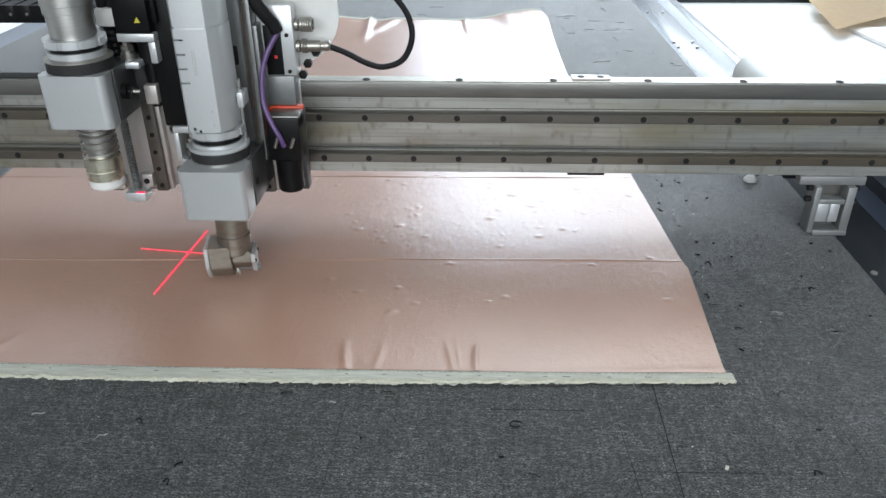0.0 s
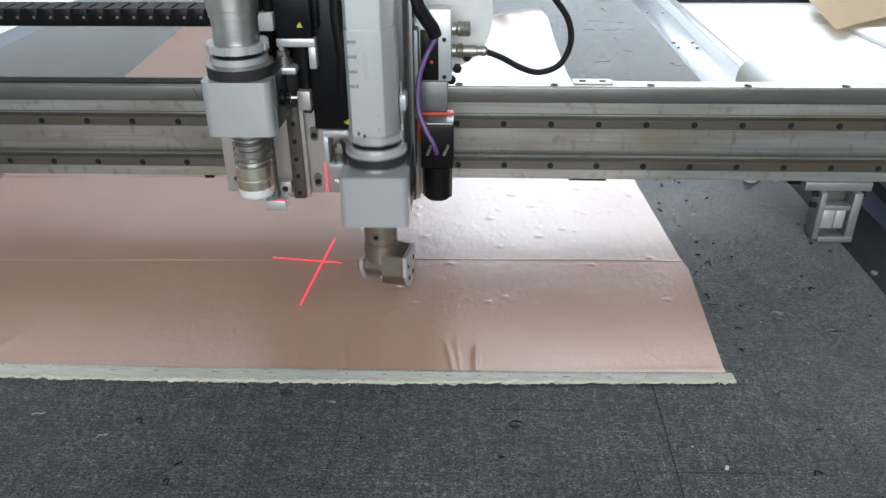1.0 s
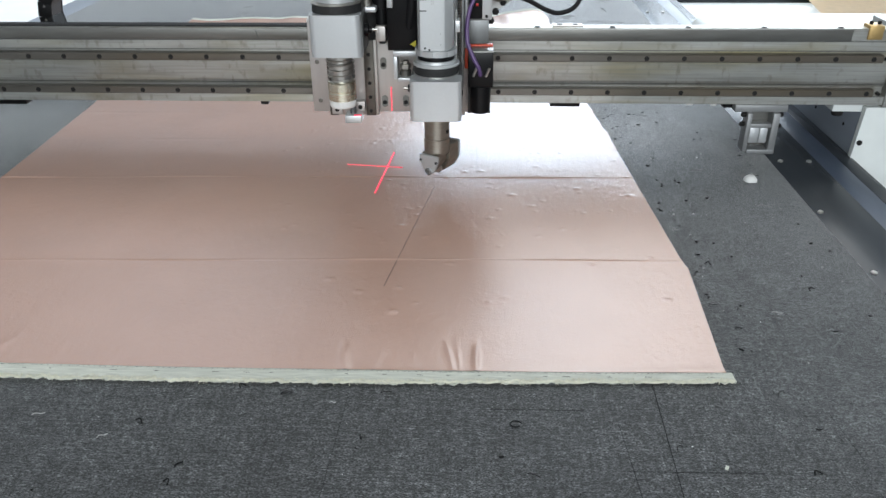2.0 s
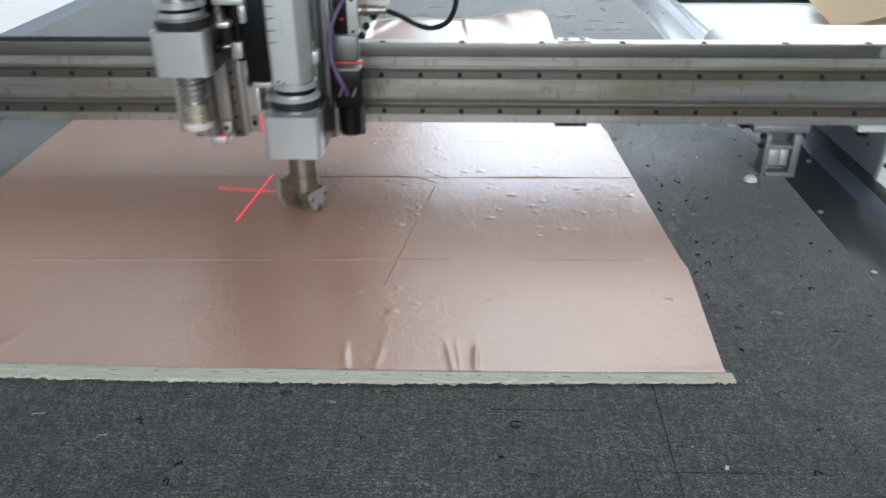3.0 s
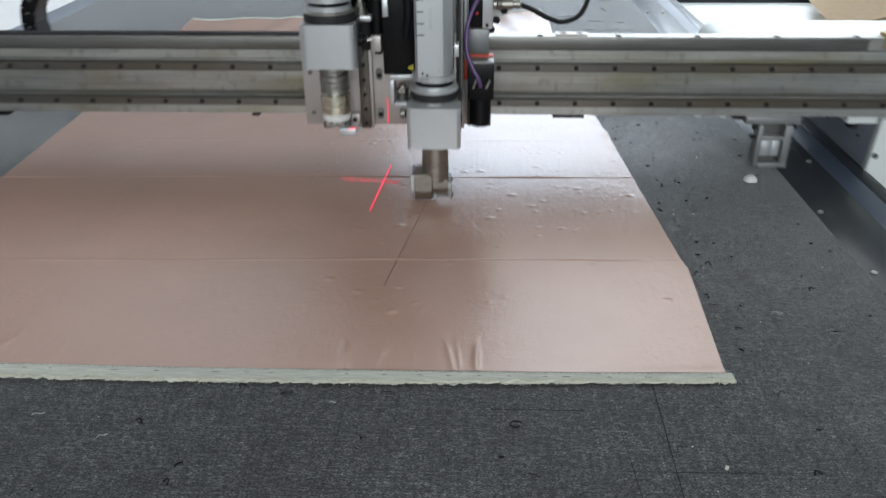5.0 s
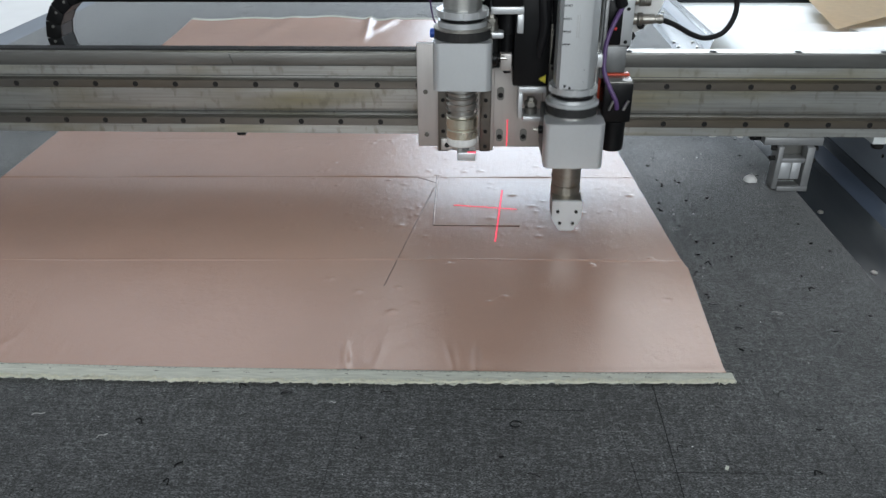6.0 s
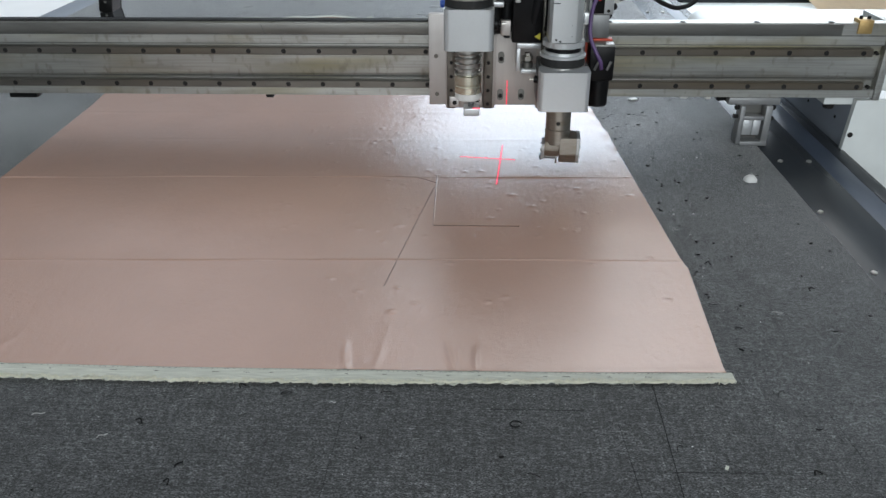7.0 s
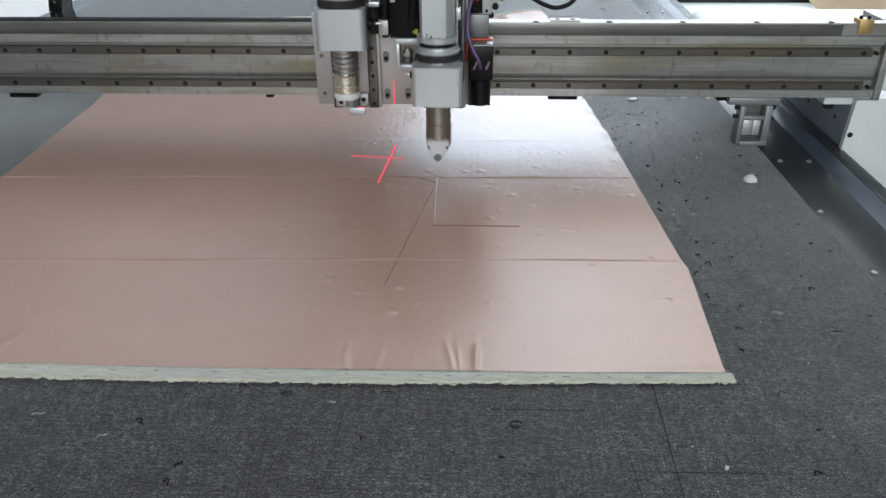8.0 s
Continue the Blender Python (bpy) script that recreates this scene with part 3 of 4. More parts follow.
    for p, q in zip(rows, rows[1:]):
        for j in range(8):
            bm.faces.new((p[j], q[j], q[j + 1], p[j + 1]))
    bmesh.ops.solidify(bm, geom=bm.faces, thickness=0.004)
    ob = solid("cardboard_sheet", bm, M_CARD, "tan cardboard sheet lying on the white side table", "cardboard sheet")
    ob.matrix_world = pose(1.03, 2.27, -0.055, 0, 0, 0)
    bm = bx(B(), 0, 1.0, 0, 0.35, 0, 0.012, 0.002)
    ob = solid("paper_stack", bm, M_PAPER, "loose stack of white paper under cardboard", "paper stack")
    ob.matrix_world = pose(1.15, 2.02, -0.0583, 0, 0, 6)
    # added table: a stand-in for an unidentified bright white area on this side
    bm = bx(B(), -2.6, FELT_L - 0.10, -0.4, 3.3, -0.14, -0.10, 0.004)
    l = thing("side_table", "white laminate side table beside the cutter", "table")
    part("tabletop", bm, M_PAPER, l)
    for x in (-2.5, -1.45):
        for y in (0.0, 3.0):
            part("leg", bx(B(), x - 0.03, x + 0.03, y - 0.03, y + 0.03, ROOM_Z0, -0.14, 0.003), M_COVER, l)


surroundings()


# ---- the gantry: beam, rails, end housing ----
def gantry():
    g = thing("gantry", "scuffed aluminium gantry beam with two steel linear rails across the table", "gantry")
    x0, x1 = -1.42, 0.672
    prof = [(0.0, 0.0835), (0.0, 0.0985), (0.013, 0.0995), (0.013, 0.1105), (0.0105, 0.114), (0.0085, 0.1215), (0.0085, 0.1560), (0.013, 0.1565), (0.013, 0.1690),
            (0.004, 0.1705), (0.004, 0.1868), (0.006, 0.1872), (0.006, 0.2062), (0.030, 0.2062), (0.032, 0.17), (0.10, 0.17), (0.10, 0.0835)]
    bm = prism(B(), prof, x0, x1)
    bmesh.ops.bevel(bm, geom=[e for e in bm.edges if abs(e.verts[0].co.x - e.verts[1].co.x) > 1], offset=0.0007, segments=2, affect="EDGES", clamp_overlap=True)
    part("beam", bm, M_BEAM, g, "dull aluminium beam with oily smears")
    part("cover_strip", bx(B(), x0, 0.598, 0.0015, 0.0058, 0.1874, 0.2052, 0.0006), M_STRIP, g, "dark smeared steel cover strip")
    # thin dark strips, slightly proud, along the profile's steps
    for y, z in ((0.0037, 0.1706), (0.0037, 0.1857), (-0.0003, 0.0972), (0.0082, 0.1548), (0.0102, 0.1142)):
        part("beam_line", bx(B(), x0, 0.6715, y, y + 0.004, z, z + 0.0010), M_DARK, g, "thin dark line along the beam")
    part("strip_joint", prism(B(), [(-0.3566, 0.2050), (-0.3558, 0.2050), (-0.3502, 0.1876), (-0.3510, 0.1876)], 0.0006, 0.0016, "y"), M_DARK, g, "slanted dark joint in the cover strip")
    part("end_plate", bx(B(), 0.6725, 0.684, -0.002, 0.105, 0.080, 0.207, 0.001), M_BEAM, g)
    bolt = mesh_of("rail_bolt", lathe(B(), (0, 0, 0), [(0.0040, 0.0004), (0.0040, -0.0005), (0.0029, -0.0005)], 14, "y"), M_HOLE)
    for z, first in ((0.1595, -0.8011 - 0.6), (0.1030, -0.7988 - 0.6)):
        rail = part("linear_rail", prism(B(), [(0.0125, z - 0.0062), (-0.0005, z - 0.0062), (-0.002, z - 0.0050), (-0.002, z + 0.0050), (-0.0005, z + 0.0062), (0.0125, z + 0.0062)],
                                         x0 + 0.01, 0.654 if z > 0.13 else 0.652), M_RAIL, g, "oily brown-tinged steel linear rail")
        for k in range(35):
            x = first + 0.06 * k
            if x < x1 - 0.02:
                ob = new("rail_bolt", bolt)
                ob.parent, ob.location = rail, (x, -0.0021, z)
        ob = part("rail_stop", lathe(B(), (0.660, -0.001, z), [(0.003, 0.004), (0.003, -0.003), (0.0015, -0.003)], 12, "y"), M_HOLE, g)
    cap = mesh_of("cap_screw", lathe(B(), (0, 0, 0), [(0.0050, 0), (0.0050, 0.0006), (0.0035, 0.0006), (0.0032, -0.0006)], 14), M_HOLE)
    for k in range(17):
        x = -1.392 + 0.12 * k
        if x < 0.56:
            ob = new("cap_screw", cap)
            ob.parent, ob.location = g, (x + 0.0535, 0.0125, 0.2064)
    tag = part("sensor_tag", bx(B(), 0.126, 0.175, 0.014, 0.034, 0.2064, 0.2080, 0.0005), M_PLATE, g, "small pale tag plate with two holes")
    for x in (0.138, 0.163):
        part("tag_hole", lathe(B(), (x, 0.024, 0.2078), [(0.0050, 0), (0.0050, 0.0005), (0.0030, 0.0006)], 14), M_HOLE, tag)
    # tabs below the beam
    part("stop_tab", prism(B(), rounded(-0.3637, -0.3505, 0.0745, 0.0833, 0.002), 0.012, 0.03, "y"), M_BLACK, g)
    part("cable_slot", bx(B(), -0.836, -0.786, 0.03, 0.05, 0.0655, 0.0834, 0.001), M_BLACK, g)
    part("cable_slot", bx(B(), 0.131, 0.182, 0.03, 0.05, 0.0675, 0.0834, 0.001), M_BLACK, g)
    part("stop_tab", prism(B(), rounded(0.417, 0.436, 0.0735, 0.0833, 0.003), 0.012, 0.03, "y"), M_BLACK, g)
    part("foot_plate", prism(B(), [(0.355, 0.0833), (0.362, 0.071), (0.372, 0.071), (0.378, 0.0833)], 0.03, 0.06, "y"), M_WHITE, g, "white plastic wiper")
    part("foot_plate", prism(B(), [(0.398, 0.0833), (0.405, 0.070), (0.412, 0.070), (0.416, 0.0833)], 0.03, 0.06, "y"), M_WHITE, g, "white plastic wiper")
    # brass block with two screws on the beam's end
    brass = part("brass_block", bx(B(), 0.623, 0.646, 0.003, 0.028, 0.1895, 0.2115, 0.001), M_BRASS, g, "small worn brass block")
    for x in (0.629, 0.642):
        part("block_screw", lathe(B(), (x, 0.016, 0.2115), [(0.003, 0), (0.003, 0.004), (0.002, 0.005)], 12), M_HOLE, brass)
    # hanging bracket outside the bed
    br = part("hanging_bracket", bx(B(), 0.434, 0.520, -0.004, 0.05, 0.0715, 0.0833, 0.0008), M_ALUBAR, g, "open aluminium hanging bracket frame")
    part("bracket_post", bx(B(), 0.4545, 0.4620, -0.012, 0.012, 0.004, 0.0713, 0.0008), M_ALUBAR, br)
    part("bracket_post", bx(B(), 0.4965, 0.5075, -0.012, 0.012, 0.004, 0.0713, 0.0008), M_ALUBAR, br)
    part("bracket_foot", bx(B(), 0.4622, 0.5075, -0.0135, 0.012, 0.0010, 0.0085, 0.0008), M_ALUBAR, br)
    part("bracket_rung", bx(B(), 0.4622, 0.4963, -0.010, 0.008, 0.046, 0.053, 0.0006), M_ALUBAR, br)
    part("sensor_block", bx(B(), 0.4635, 0.4790, -0.008, 0.009, 0.019, 0.0455, 0.0008), M_ANOD, br)
    part("sensor_block", bx(B(), 0.4800, 0.4930, -0.008, 0.009, 0.019, 0.0455, 0.0008), M_ANOD, br)
    part("bracket_back", bx(B(), 0.4622, 0.4963, 0.0095, 0.0118, 0.0090, 0.0713), M_STRIP, br)
    for x, z in ((0.4505, 0.066), (0.4505, 0.050), (0.5105, 0.066), (0.5105, 0.047)):
        part("bracket_bolt", lathe(B(), (x - 0.003, 0.0, z), [(0.004, 0), (0.004, 0.007), (0.003, 0.008)], 12, "x"), M_HOLE, br)
    # end housing: rounded cover behind the beam, leg outside the bed
    bm = B()
    prism(bm, rounded(0.422, 1.15, 0.06, 0.168, 0.032, 8), 0.112, 0.302, "y")
    bmesh.ops.bevel(bm, geom=[e for e in bm.edges if abs(e.verts[0].co.y - e.verts[1].co.y) < 1e-5], offset=0.005, segments=3, affect="EDGES")
    part("end_cover", bm, M_COVER, g, "pale grey rounded sheet-metal cover")
    part("leg_plate", prism(B(), [(0.648, 0.0795), (0.6425, -0.018), (0.72, -0.11), (0.82, -0.18), (1.10, -0.18), (1.10, 0.0795)], -0.0015, 0.010, "y"), M_COVER, g, "pale grey leg plate")
    part("leg_side", bx(B(), 0.648, 0.656, 0.0105, 0.34, -0.055, 0.079, 0.001), M_ALU, g, "bare grey inner side of the leg")
    part("leg_shelf", bx(B(), 0.60, 0.6715, 0.012, 0.09, 0.068, 0.083, 0.001), M_COVER, g)
    part("leg_bolt", lathe(B(), (0.651, -0.0016, 0.0185), [(0.0045, 0.0), (0.0045, -0.0022), (0.003, -0.0028)], 14, "y"), M_HOLE, g)
    part("leg_knob", lathe(B(), (0.612, 0.02, 0.06), [(0.008, 0), (0.009, 0.002), (0.009, 0.008)], 14), M_HOLE, g)
    for y, z in ((0.06, 0.03), (0.12, 0.05), (0.18, 0.02), (0.24, 0.04)):
        part("leg_bolt", lathe(B(), (0.6475, y, z), [(0.003, 0), (0.003, -0.001), (0.002, -0.0012)], 12, "x"), M_HOLE, g)
    return g


GANTRY = gantry()


# ---- black cable chain behind the beam ----
def cable_chain():
    c = thing("cable_chain", "black plastic cable drag chain looped behind the beam", "cable chain")
    r, zc, y0, y1 = 0.067, 0.200, 0.108, 0.152
    link = B()
    bx(link, -0.0135, 0.0125, 0.0, 0.005, -0.012, 0.012, 0.0015)
    bx(link, -0.0135, 0.0125, y1 - y0 - 0.005, y1 - y0, -0.012, 0.012, 0.0015)
    bx(link, -0.0095, 0.0095, 0.005, y1 - y0 - 0.005, 0.008, 0.0115)
    bx(link, -0.0095, 0.0095, 0.005, y1 - y0 - 0.005, -0.0115, -0.008)
    me = mesh_of("chain_link", link, M_BLACK)
    bm = lathe(B(), (0, 0, 0), [(0.0022, 0.0), (0.0022, -0.0008), (0.0012, -0.001)], 10, "y")
    pin = mesh_of("link_pin", bm, M_STRIP)
    def links(owner, places):
        for x, z, a in places:
            ob = new("chain_link", me)
            ob.parent = owner
            ob.matrix_basis = pose(x, y0, z, 0, a, 0)
            p = new("link_pin", pin)
            p.parent, p.location = ob, (0.006, -0.0002, 0)
    n = 9
    bend = []
    for k in range(1, n):
        a = math.pi / 2 + math.pi * k / n
        bend.append((r * math.cos(a), zc + r * math.sin(a), -math.degrees(a) + 90))
    links(c, bend + [(0.023 * k, zc - r, 180) for k in range(22)])
    u = thing("cable_chain", "straight upper run of a black plastic cable drag chain", "cable chain")
    links(u, [(-0.03 - 0.023 * k, zc + r, 0) for k in range(26)])
    return c, u


CHAIN, CHAIN_RUN = cable_chain()


# ---- the tool carriage: plate, left tool, motors, cables ----
def drive_belt(c):
    """The left run of the toothed belt, pulled along with the carriage."""
    bm = bx(B(), -1.3, -0.06, 0.0075, 0.0265, 0.2066, 0.2082)
    for k in range(250):
        bx(bm, -1.3 + 0.005 * k, -1.2972 + 0.005 * k, 0.0078, 0.0262, 0.2082, 0.2093)
    tagged(part("drive_belt", bm, M_RUBBER, c, "dark toothed drive belt along the beam top"), kind="stuff")


def notched_nut(x, y, z0, z1, r):
    """Round nut with square notches cut in its rim."""
    pts = []
    for k in range(10):
        for d, f in ((-15, 1), (-5, 1.0), (5, 1.0), (11, 1), (11.5, 0.965), (20.5, 0.965)):
            a = radians(36 * k + d)
            pts.append((x + r * f * math.cos(a), y + r * f * math.sin(a)))
    return prism(B(), pts, z0, z1, "z")


def left_tool(c):
    x, y = -0.0155, -0.147
    body = part("tool_body", prism(B(), rounded(-0.0510, 0.0212, -0.180, -0.152, 0.009, 7), 0.2065, 0.2650, "z"), M_ANOD, c, "silver anodised tool block with rounded corners")
    # block split here: side and top shade is put into the rear's colour
    part("body_rear", bx(B(), -0.0508, 0.0210, -0.1518, -0.10, 0.2068, 0.2647, 0.001), M_DARK, body, "rear of the block, coloured dark for its shaded side")
    part("body_wing", prism(B(), [(0.0, -0.10), (0.034, -0.075), (0.034, -0.06), (-0.05, -0.06), (-0.05, -0.10)], 0.2075, 0.2645, "z"), M_DARK, body, "dark machined side wing, deepened for its shaded side")
    part("belt", lathe(B(), (x, y, 0), [(0.0345, 0.2655), (0.0345, 0.2770)], 48), M_RUBBER, c, "black ribbed drive belt")
    part("pulley_flange", lathe(B(), (x, y, 0), [(0.0355, 0.2771), (0.0355, 0.2785), (0.0300, 0.2800)], 48), M_NICKEL, c)
    part("pulley_ring", lathe(B(), (x, y, 0), [(0.0300, 0.2801), (0.0300, 0.2865)], 48), M_ANOD, c)
    part("collar", lathe(B(), (x, y, 0), [(0.0270, 0.2866), (0.0270, 0.2915)], 40), M_BLACK, c)
    part("lock_nut", notched_nut(x, y, 0.2916, 0.2996, 0.0320), M_ANOD, c, "notched bright lock nut")
    part("spindle", lathe(B(), (x, y, 0), [(0.0215, 0.2990), (0.0215, 0.3010), (0.0236, 0.3015), (0.0236, 0.3250), (0.0252, 0.3256), (0.0252, 0.3330), (0.0262, 0.3336), (0.0262, 0.362), (0.022, 0.364), (0.022, 0.42)], 40), M_STEEL, c, "turned steel spindle")
    part("lug", bx(B(), 0.0, 0.0365, -0.12, -0.075, 0.2560, 0.2640, 0.002), M_ANOD, c)
    stud = part("stud", lathe(B(), (0.021, -0.107, 0), [(0.0085, 0.2641), (0.0085, 0.2710), (0.0072, 0.2712), (0.0072, 0.2745)], 20), M_NICKEL, c, "bright stud with nut")
    part("stud_nut", lathe(B(), (0.021, -0.107, 0), [(0.0070, 0.2746), (0.0075, 0.2750), (0.0075, 0.2795), (0.0045, 0.2800), (0.004, 0.2865)], 6), M_NICKEL, stud)
    kn = part("side_knob", lathe(B(), (0.0212, -0.138, 0.2365), [(0.009, 0), (0.009, 0.006), (0.005, 0.007), (0.005, 0.011)], 18, "x"), M_BLACK, c)
    part("knob_pin", lathe(B(), (0.0324, -0.138, 0.2365), [(0.002, 0), (0.002, 0.0075)], 10, "x"), M_STEEL, kn)
    # sprung foot under the block
    part("foot_core", lathe(B(), (x, y, 0), [(0.0155, 0.2064), (0.0155, 0.165)], 28), M_STEEL, c)
    for z in (0.2000, 0.1885, 0.1790):
        part("foot_collar", lathe(B(), (x, y, 0), [(0.0158, z - 0.0045), (0.0176, z - 0.0035), (0.0176, z + 0.0030), (0.0158, z + 0.0040)], 28), M_STEEL, c)
    part("spring", tube(B(), helix(x, y, 0.163, 0.206, 0.0195, 6, 20), 0.0010, 6), M_STEEL, c, "bright compression spring")
    part("knurled_ring", lathe(B(), (x, y, 0), [(0.0185, 0.1650), (0.0205, 0.1640), (0.0208, 0.1525), (0.0196, 0.1512), (0.0196, 0.1490), (0.0204, 0.1480), (0.0204, 0.1375)], 36), M_BRASSY, c, "knurled yellowish steel ring")
    part("foot_sleeve", lathe(B(), (x, y, 0), [(0.0200, 0.1374), (0.0200, 0.1290), (0.0185, 0.1265)], 36), M_WHITE, c, "white plastic foot sleeve")


def carriage():
    c = thing("tool_carriage", "pale machined tool carriage with silver tool block and black cables", "machine carriage")
    plate = part("back_plate", bx(B(), -0.0795, 0.1990, -0.058, -0.044, 0.0865, 0.2335, 0.0015), M_PLATE, c, "pale machined mounting plate")
    part("slide_plate", bx(B(), -0.052, 0.0275, -0.068, -0.0585, 0.0845, 0.255, 0.001), M_PLATE, c, "pale machined slide plate")
    part("slide_plate", bx(B(), 0.094, 0.165, -0.068, -0.0585, 0.0845, 0.255, 0.001), M_PLATE, c, "pale machined slide plate")
    screw = mesh_of("rail_screw", lathe(B(), (0, 0, 0), [(0.0028, 0.0), (0.0028, -0.0012), (0.0018, -0.0014)], 12, "y"), M_HOLE)
    for x0, x1 in ((0.0085, 0.0235), (-0.050, -0.036), (0.098, 0.112), (0.147, 0.161)):
        rail = part("slide_rail", bx(B(), x0, x1, -0.0755, -0.0685, 0.0860, 0.265, 0.001), M_RAIL, c, "short dark vertical slide rail")
        for k in range(8):
            ob = new("rail_screw", screw)
            ob.parent, ob.location = rail, ((x0 + x1) / 2, -0.0757, 0.094 + 0.0225 * k)
    part("carriage_block", bx(B(), -0.07, 0.19, -0.043, -0.008, 0.144, 0.176, 0.001), M_STRIP, c)
    part("carriage_block", bx(B(), -0.07, 0.19, -0.043, -0.008, 0.088, 0.118, 0.001), M_STRIP, c)
    for x, z in ((-0.068, 0.1675), (-0.067, 0.105)):
        part("plate_screw", lathe(B(), (x, -0.0582, z), [(0.0034, 0.0), (0.0034, -0.001), (0.0022, -0.0012)], 14, "y"), M_RAIL, plate)
    for x, z in ((0.0365, 0.1655), (0.0365, 0.1045), (0.0705, 0.105)):
        part("plate_slot", prism(B(), rounded(x - 0.005, x + 0.005, z - 0.0095, z + 0.0095, 0.0049), -0.0586, -0.0575, "y"), M_STRIP, plate)
        part("slot_bolt", lathe(B(), (x, -0.0587, z - 0.002), [(0.0036, 0.0), (0.0036, -0.0012), (0.002, -0.0014)], 12, "y"), M_HOLE, plate)
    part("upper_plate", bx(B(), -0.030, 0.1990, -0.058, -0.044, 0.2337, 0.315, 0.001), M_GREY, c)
    # added black sheets, standing in for cable clutter and shade in the gap
    part("gap_backing", bx(B(), -0.012, 0.0945, -0.0780, -0.0690, 0.2555, 0.345, 0.003), M_BLACK, c, "added black backing for the dark gap between the tools")
    part("gap_backing", bx(B(), 0.0345, 0.0945, -0.0780, -0.0690, 0.209, 0.2553, 0.003), M_BLACK, c)
    left_tool(c)
    drive_belt(c)
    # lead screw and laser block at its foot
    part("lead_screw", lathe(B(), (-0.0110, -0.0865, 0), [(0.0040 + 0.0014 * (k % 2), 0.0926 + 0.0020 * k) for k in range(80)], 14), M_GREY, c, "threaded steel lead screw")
    lb = part("laser_block", bx(B(), -0.0228, 0.0030, -0.100, -0.074, 0.0815, 0.0940, 0.0015), M_ANOD, c, "small silver laser pointer block")
    part("laser_glow", bx(B(), -0.008, 0.0032, -0.101, -0.0975, 0.0941, 0.0950, 0.0003), M_LASER, lb, "red laser light on the block edge")
    for x, z in ((-0.0385, 0.0975), (-0.0015, 0.1015)):
        b = part("nut_block", bx(B(), x - 0.0075, x + 0.0085, -0.080, -0.0685, z - 0.008, z + 0.009, 0.0012), M_PLATE, c)
        part("block_screw", lathe(B(), (x + 0.001, -0.0802, z), [(0.0036, 0.0), (0.0036, -0.001), (0.002, -0.0012)], 12, "y"), M_HOLE, b)
    part("laser_line", bx(B(), 0.0466, 0.0478, -0.0592, -0.0584, 0.088, 0.128), M_LASER, c, "red laser line on the plate")
    # left motor above with bracket
    mot = part("servo_motor", bx(B(), 0.0200, 0.0585, -0.125, -0.0785, 0.2965, 0.352, 0.002), M_BLACK, c, "black servo motor body")
    part("warning_sticker", prism(B(), [(0.0430, 0.3085), (0.0495, 0.3085), (0.0466, 0.3145)], -0.1262, -0.1252, "y"), M_YELLOW, mot, "yellow triangular warning sticker")
    part("motor_connector", bx(B(), 0.0587, 0.065, -0.118, -0.09, 0.306, 0.35, 0.002), M_BLACK, mot)
    part("motor_bracket", bx(B(), 0.019, 0.0605, -0.123, -0.0785, 0.2870, 0.2960, 0.001), M_ANOD, c)
    part("bracket_leg", bx(B(), 0.0525, 0.0605, -0.123, -0.0785, 0.2635, 0.2869, 0.001), M_ANOD, c)
    part("coupling", lathe(B(), (0.041, -0.095, 0), [(0.009, 0.2352), (0.009, 0.258), (0.012, 0.259), (0.012, 0.2865)], 20), M_BLACK, c)
    part("stop_block", bx(B(), 0.0330, 0.0475, -0.112, -0.0685, 0.2130, 0.2350, 0.001), M_PLATE, c)
    part("stop_foot", bx(B(), 0.0375, 0.0475, -0.108, -0.070, 0.2080, 0.2128, 0.002), M_BLACK, c)
    part("valve_body", bx(B(), -0.012, 0.0120, -0.10, -0.0785, 0.298, 0.318, 0.002), M_WHITE, c)
    part("bellows", lathe(B(), (0.001, -0.092, 0), [(0.0085 + 0.0015 * (k % 2), 0.266 + 0.0035 * k) for k in range(10)], 20), M_BLACK, c, "black rubber bellows")
    for x in (-0.006, 0.006):
        part("valve_port", lathe(B(), (x, -0.090, 0), [(0.0055, 0.3182), (0.0055, 0.336), (0.004, 0.337)], 14), M_HOLE, c)
    part("push_fitting", lathe(B(), (-0.060, -0.072, 0.252), [(0.003, 0), (0.006, 0.001), (0.006, 0.008), (0.004, 0.010)], 16, "x"), M_BLUE, c, "blue pneumatic push fitting")
    part("fitting_block", bx(B(), -0.050, -0.0305, -0.080, -0.059, 0.2340, 0.262, 0.002), M_BLACK, c)
    part("thin_wire", tube(B(), smooth_line([(-0.05, -0.09, 0.35), (-0.056, -0.092, 0.325), (-0.058, -0.088, 0.30), (-0.055, -0.086, 0.277), (-0.05, -0.088, 0.266)], 8), 0.0012, 6), M_PURPLE, c)
    # right motor hanging beside the tool
    part("gasket", bx(B(), 0.1645, 0.2070, -0.081, -0.070, 0.1945, 0.2010, 0.001), M_ORANGE, c, "orange-red gasket plate")
    part("gasket", bx(B(), 0.1645, 0.1695, -0.081, -0.070, 0.1640, 0.1944, 0.001), M_ORANGE, c, "orange-red gasket plate")
    part("motor_plate", bx(B(), 0.1697, 0.2050, -0.0785, -0.060, 0.092, 0.1940, 0.001), M_DARK, c)
    rm = part("small_motor", bx(B(), 0.1700, 0.2075, -0.112, -0.0795, 0.1440, 0.1965, 0.0015), M_BLACK, c, "small black motor with purple cable")
    part("motor_cap", bx(B(), 0.1700, 0.2075, -0.109, -0.0795, 0.1835, 0.1985, 0.0015), M_STRIP, rm)
    part("motor_barrel", lathe(B(), (0.1885, -0.098, 0), [(0.0145, 0.1025), (0.0158, 0.1045), (0.0158, 0.1439)], 30), M_BLACK, rm)
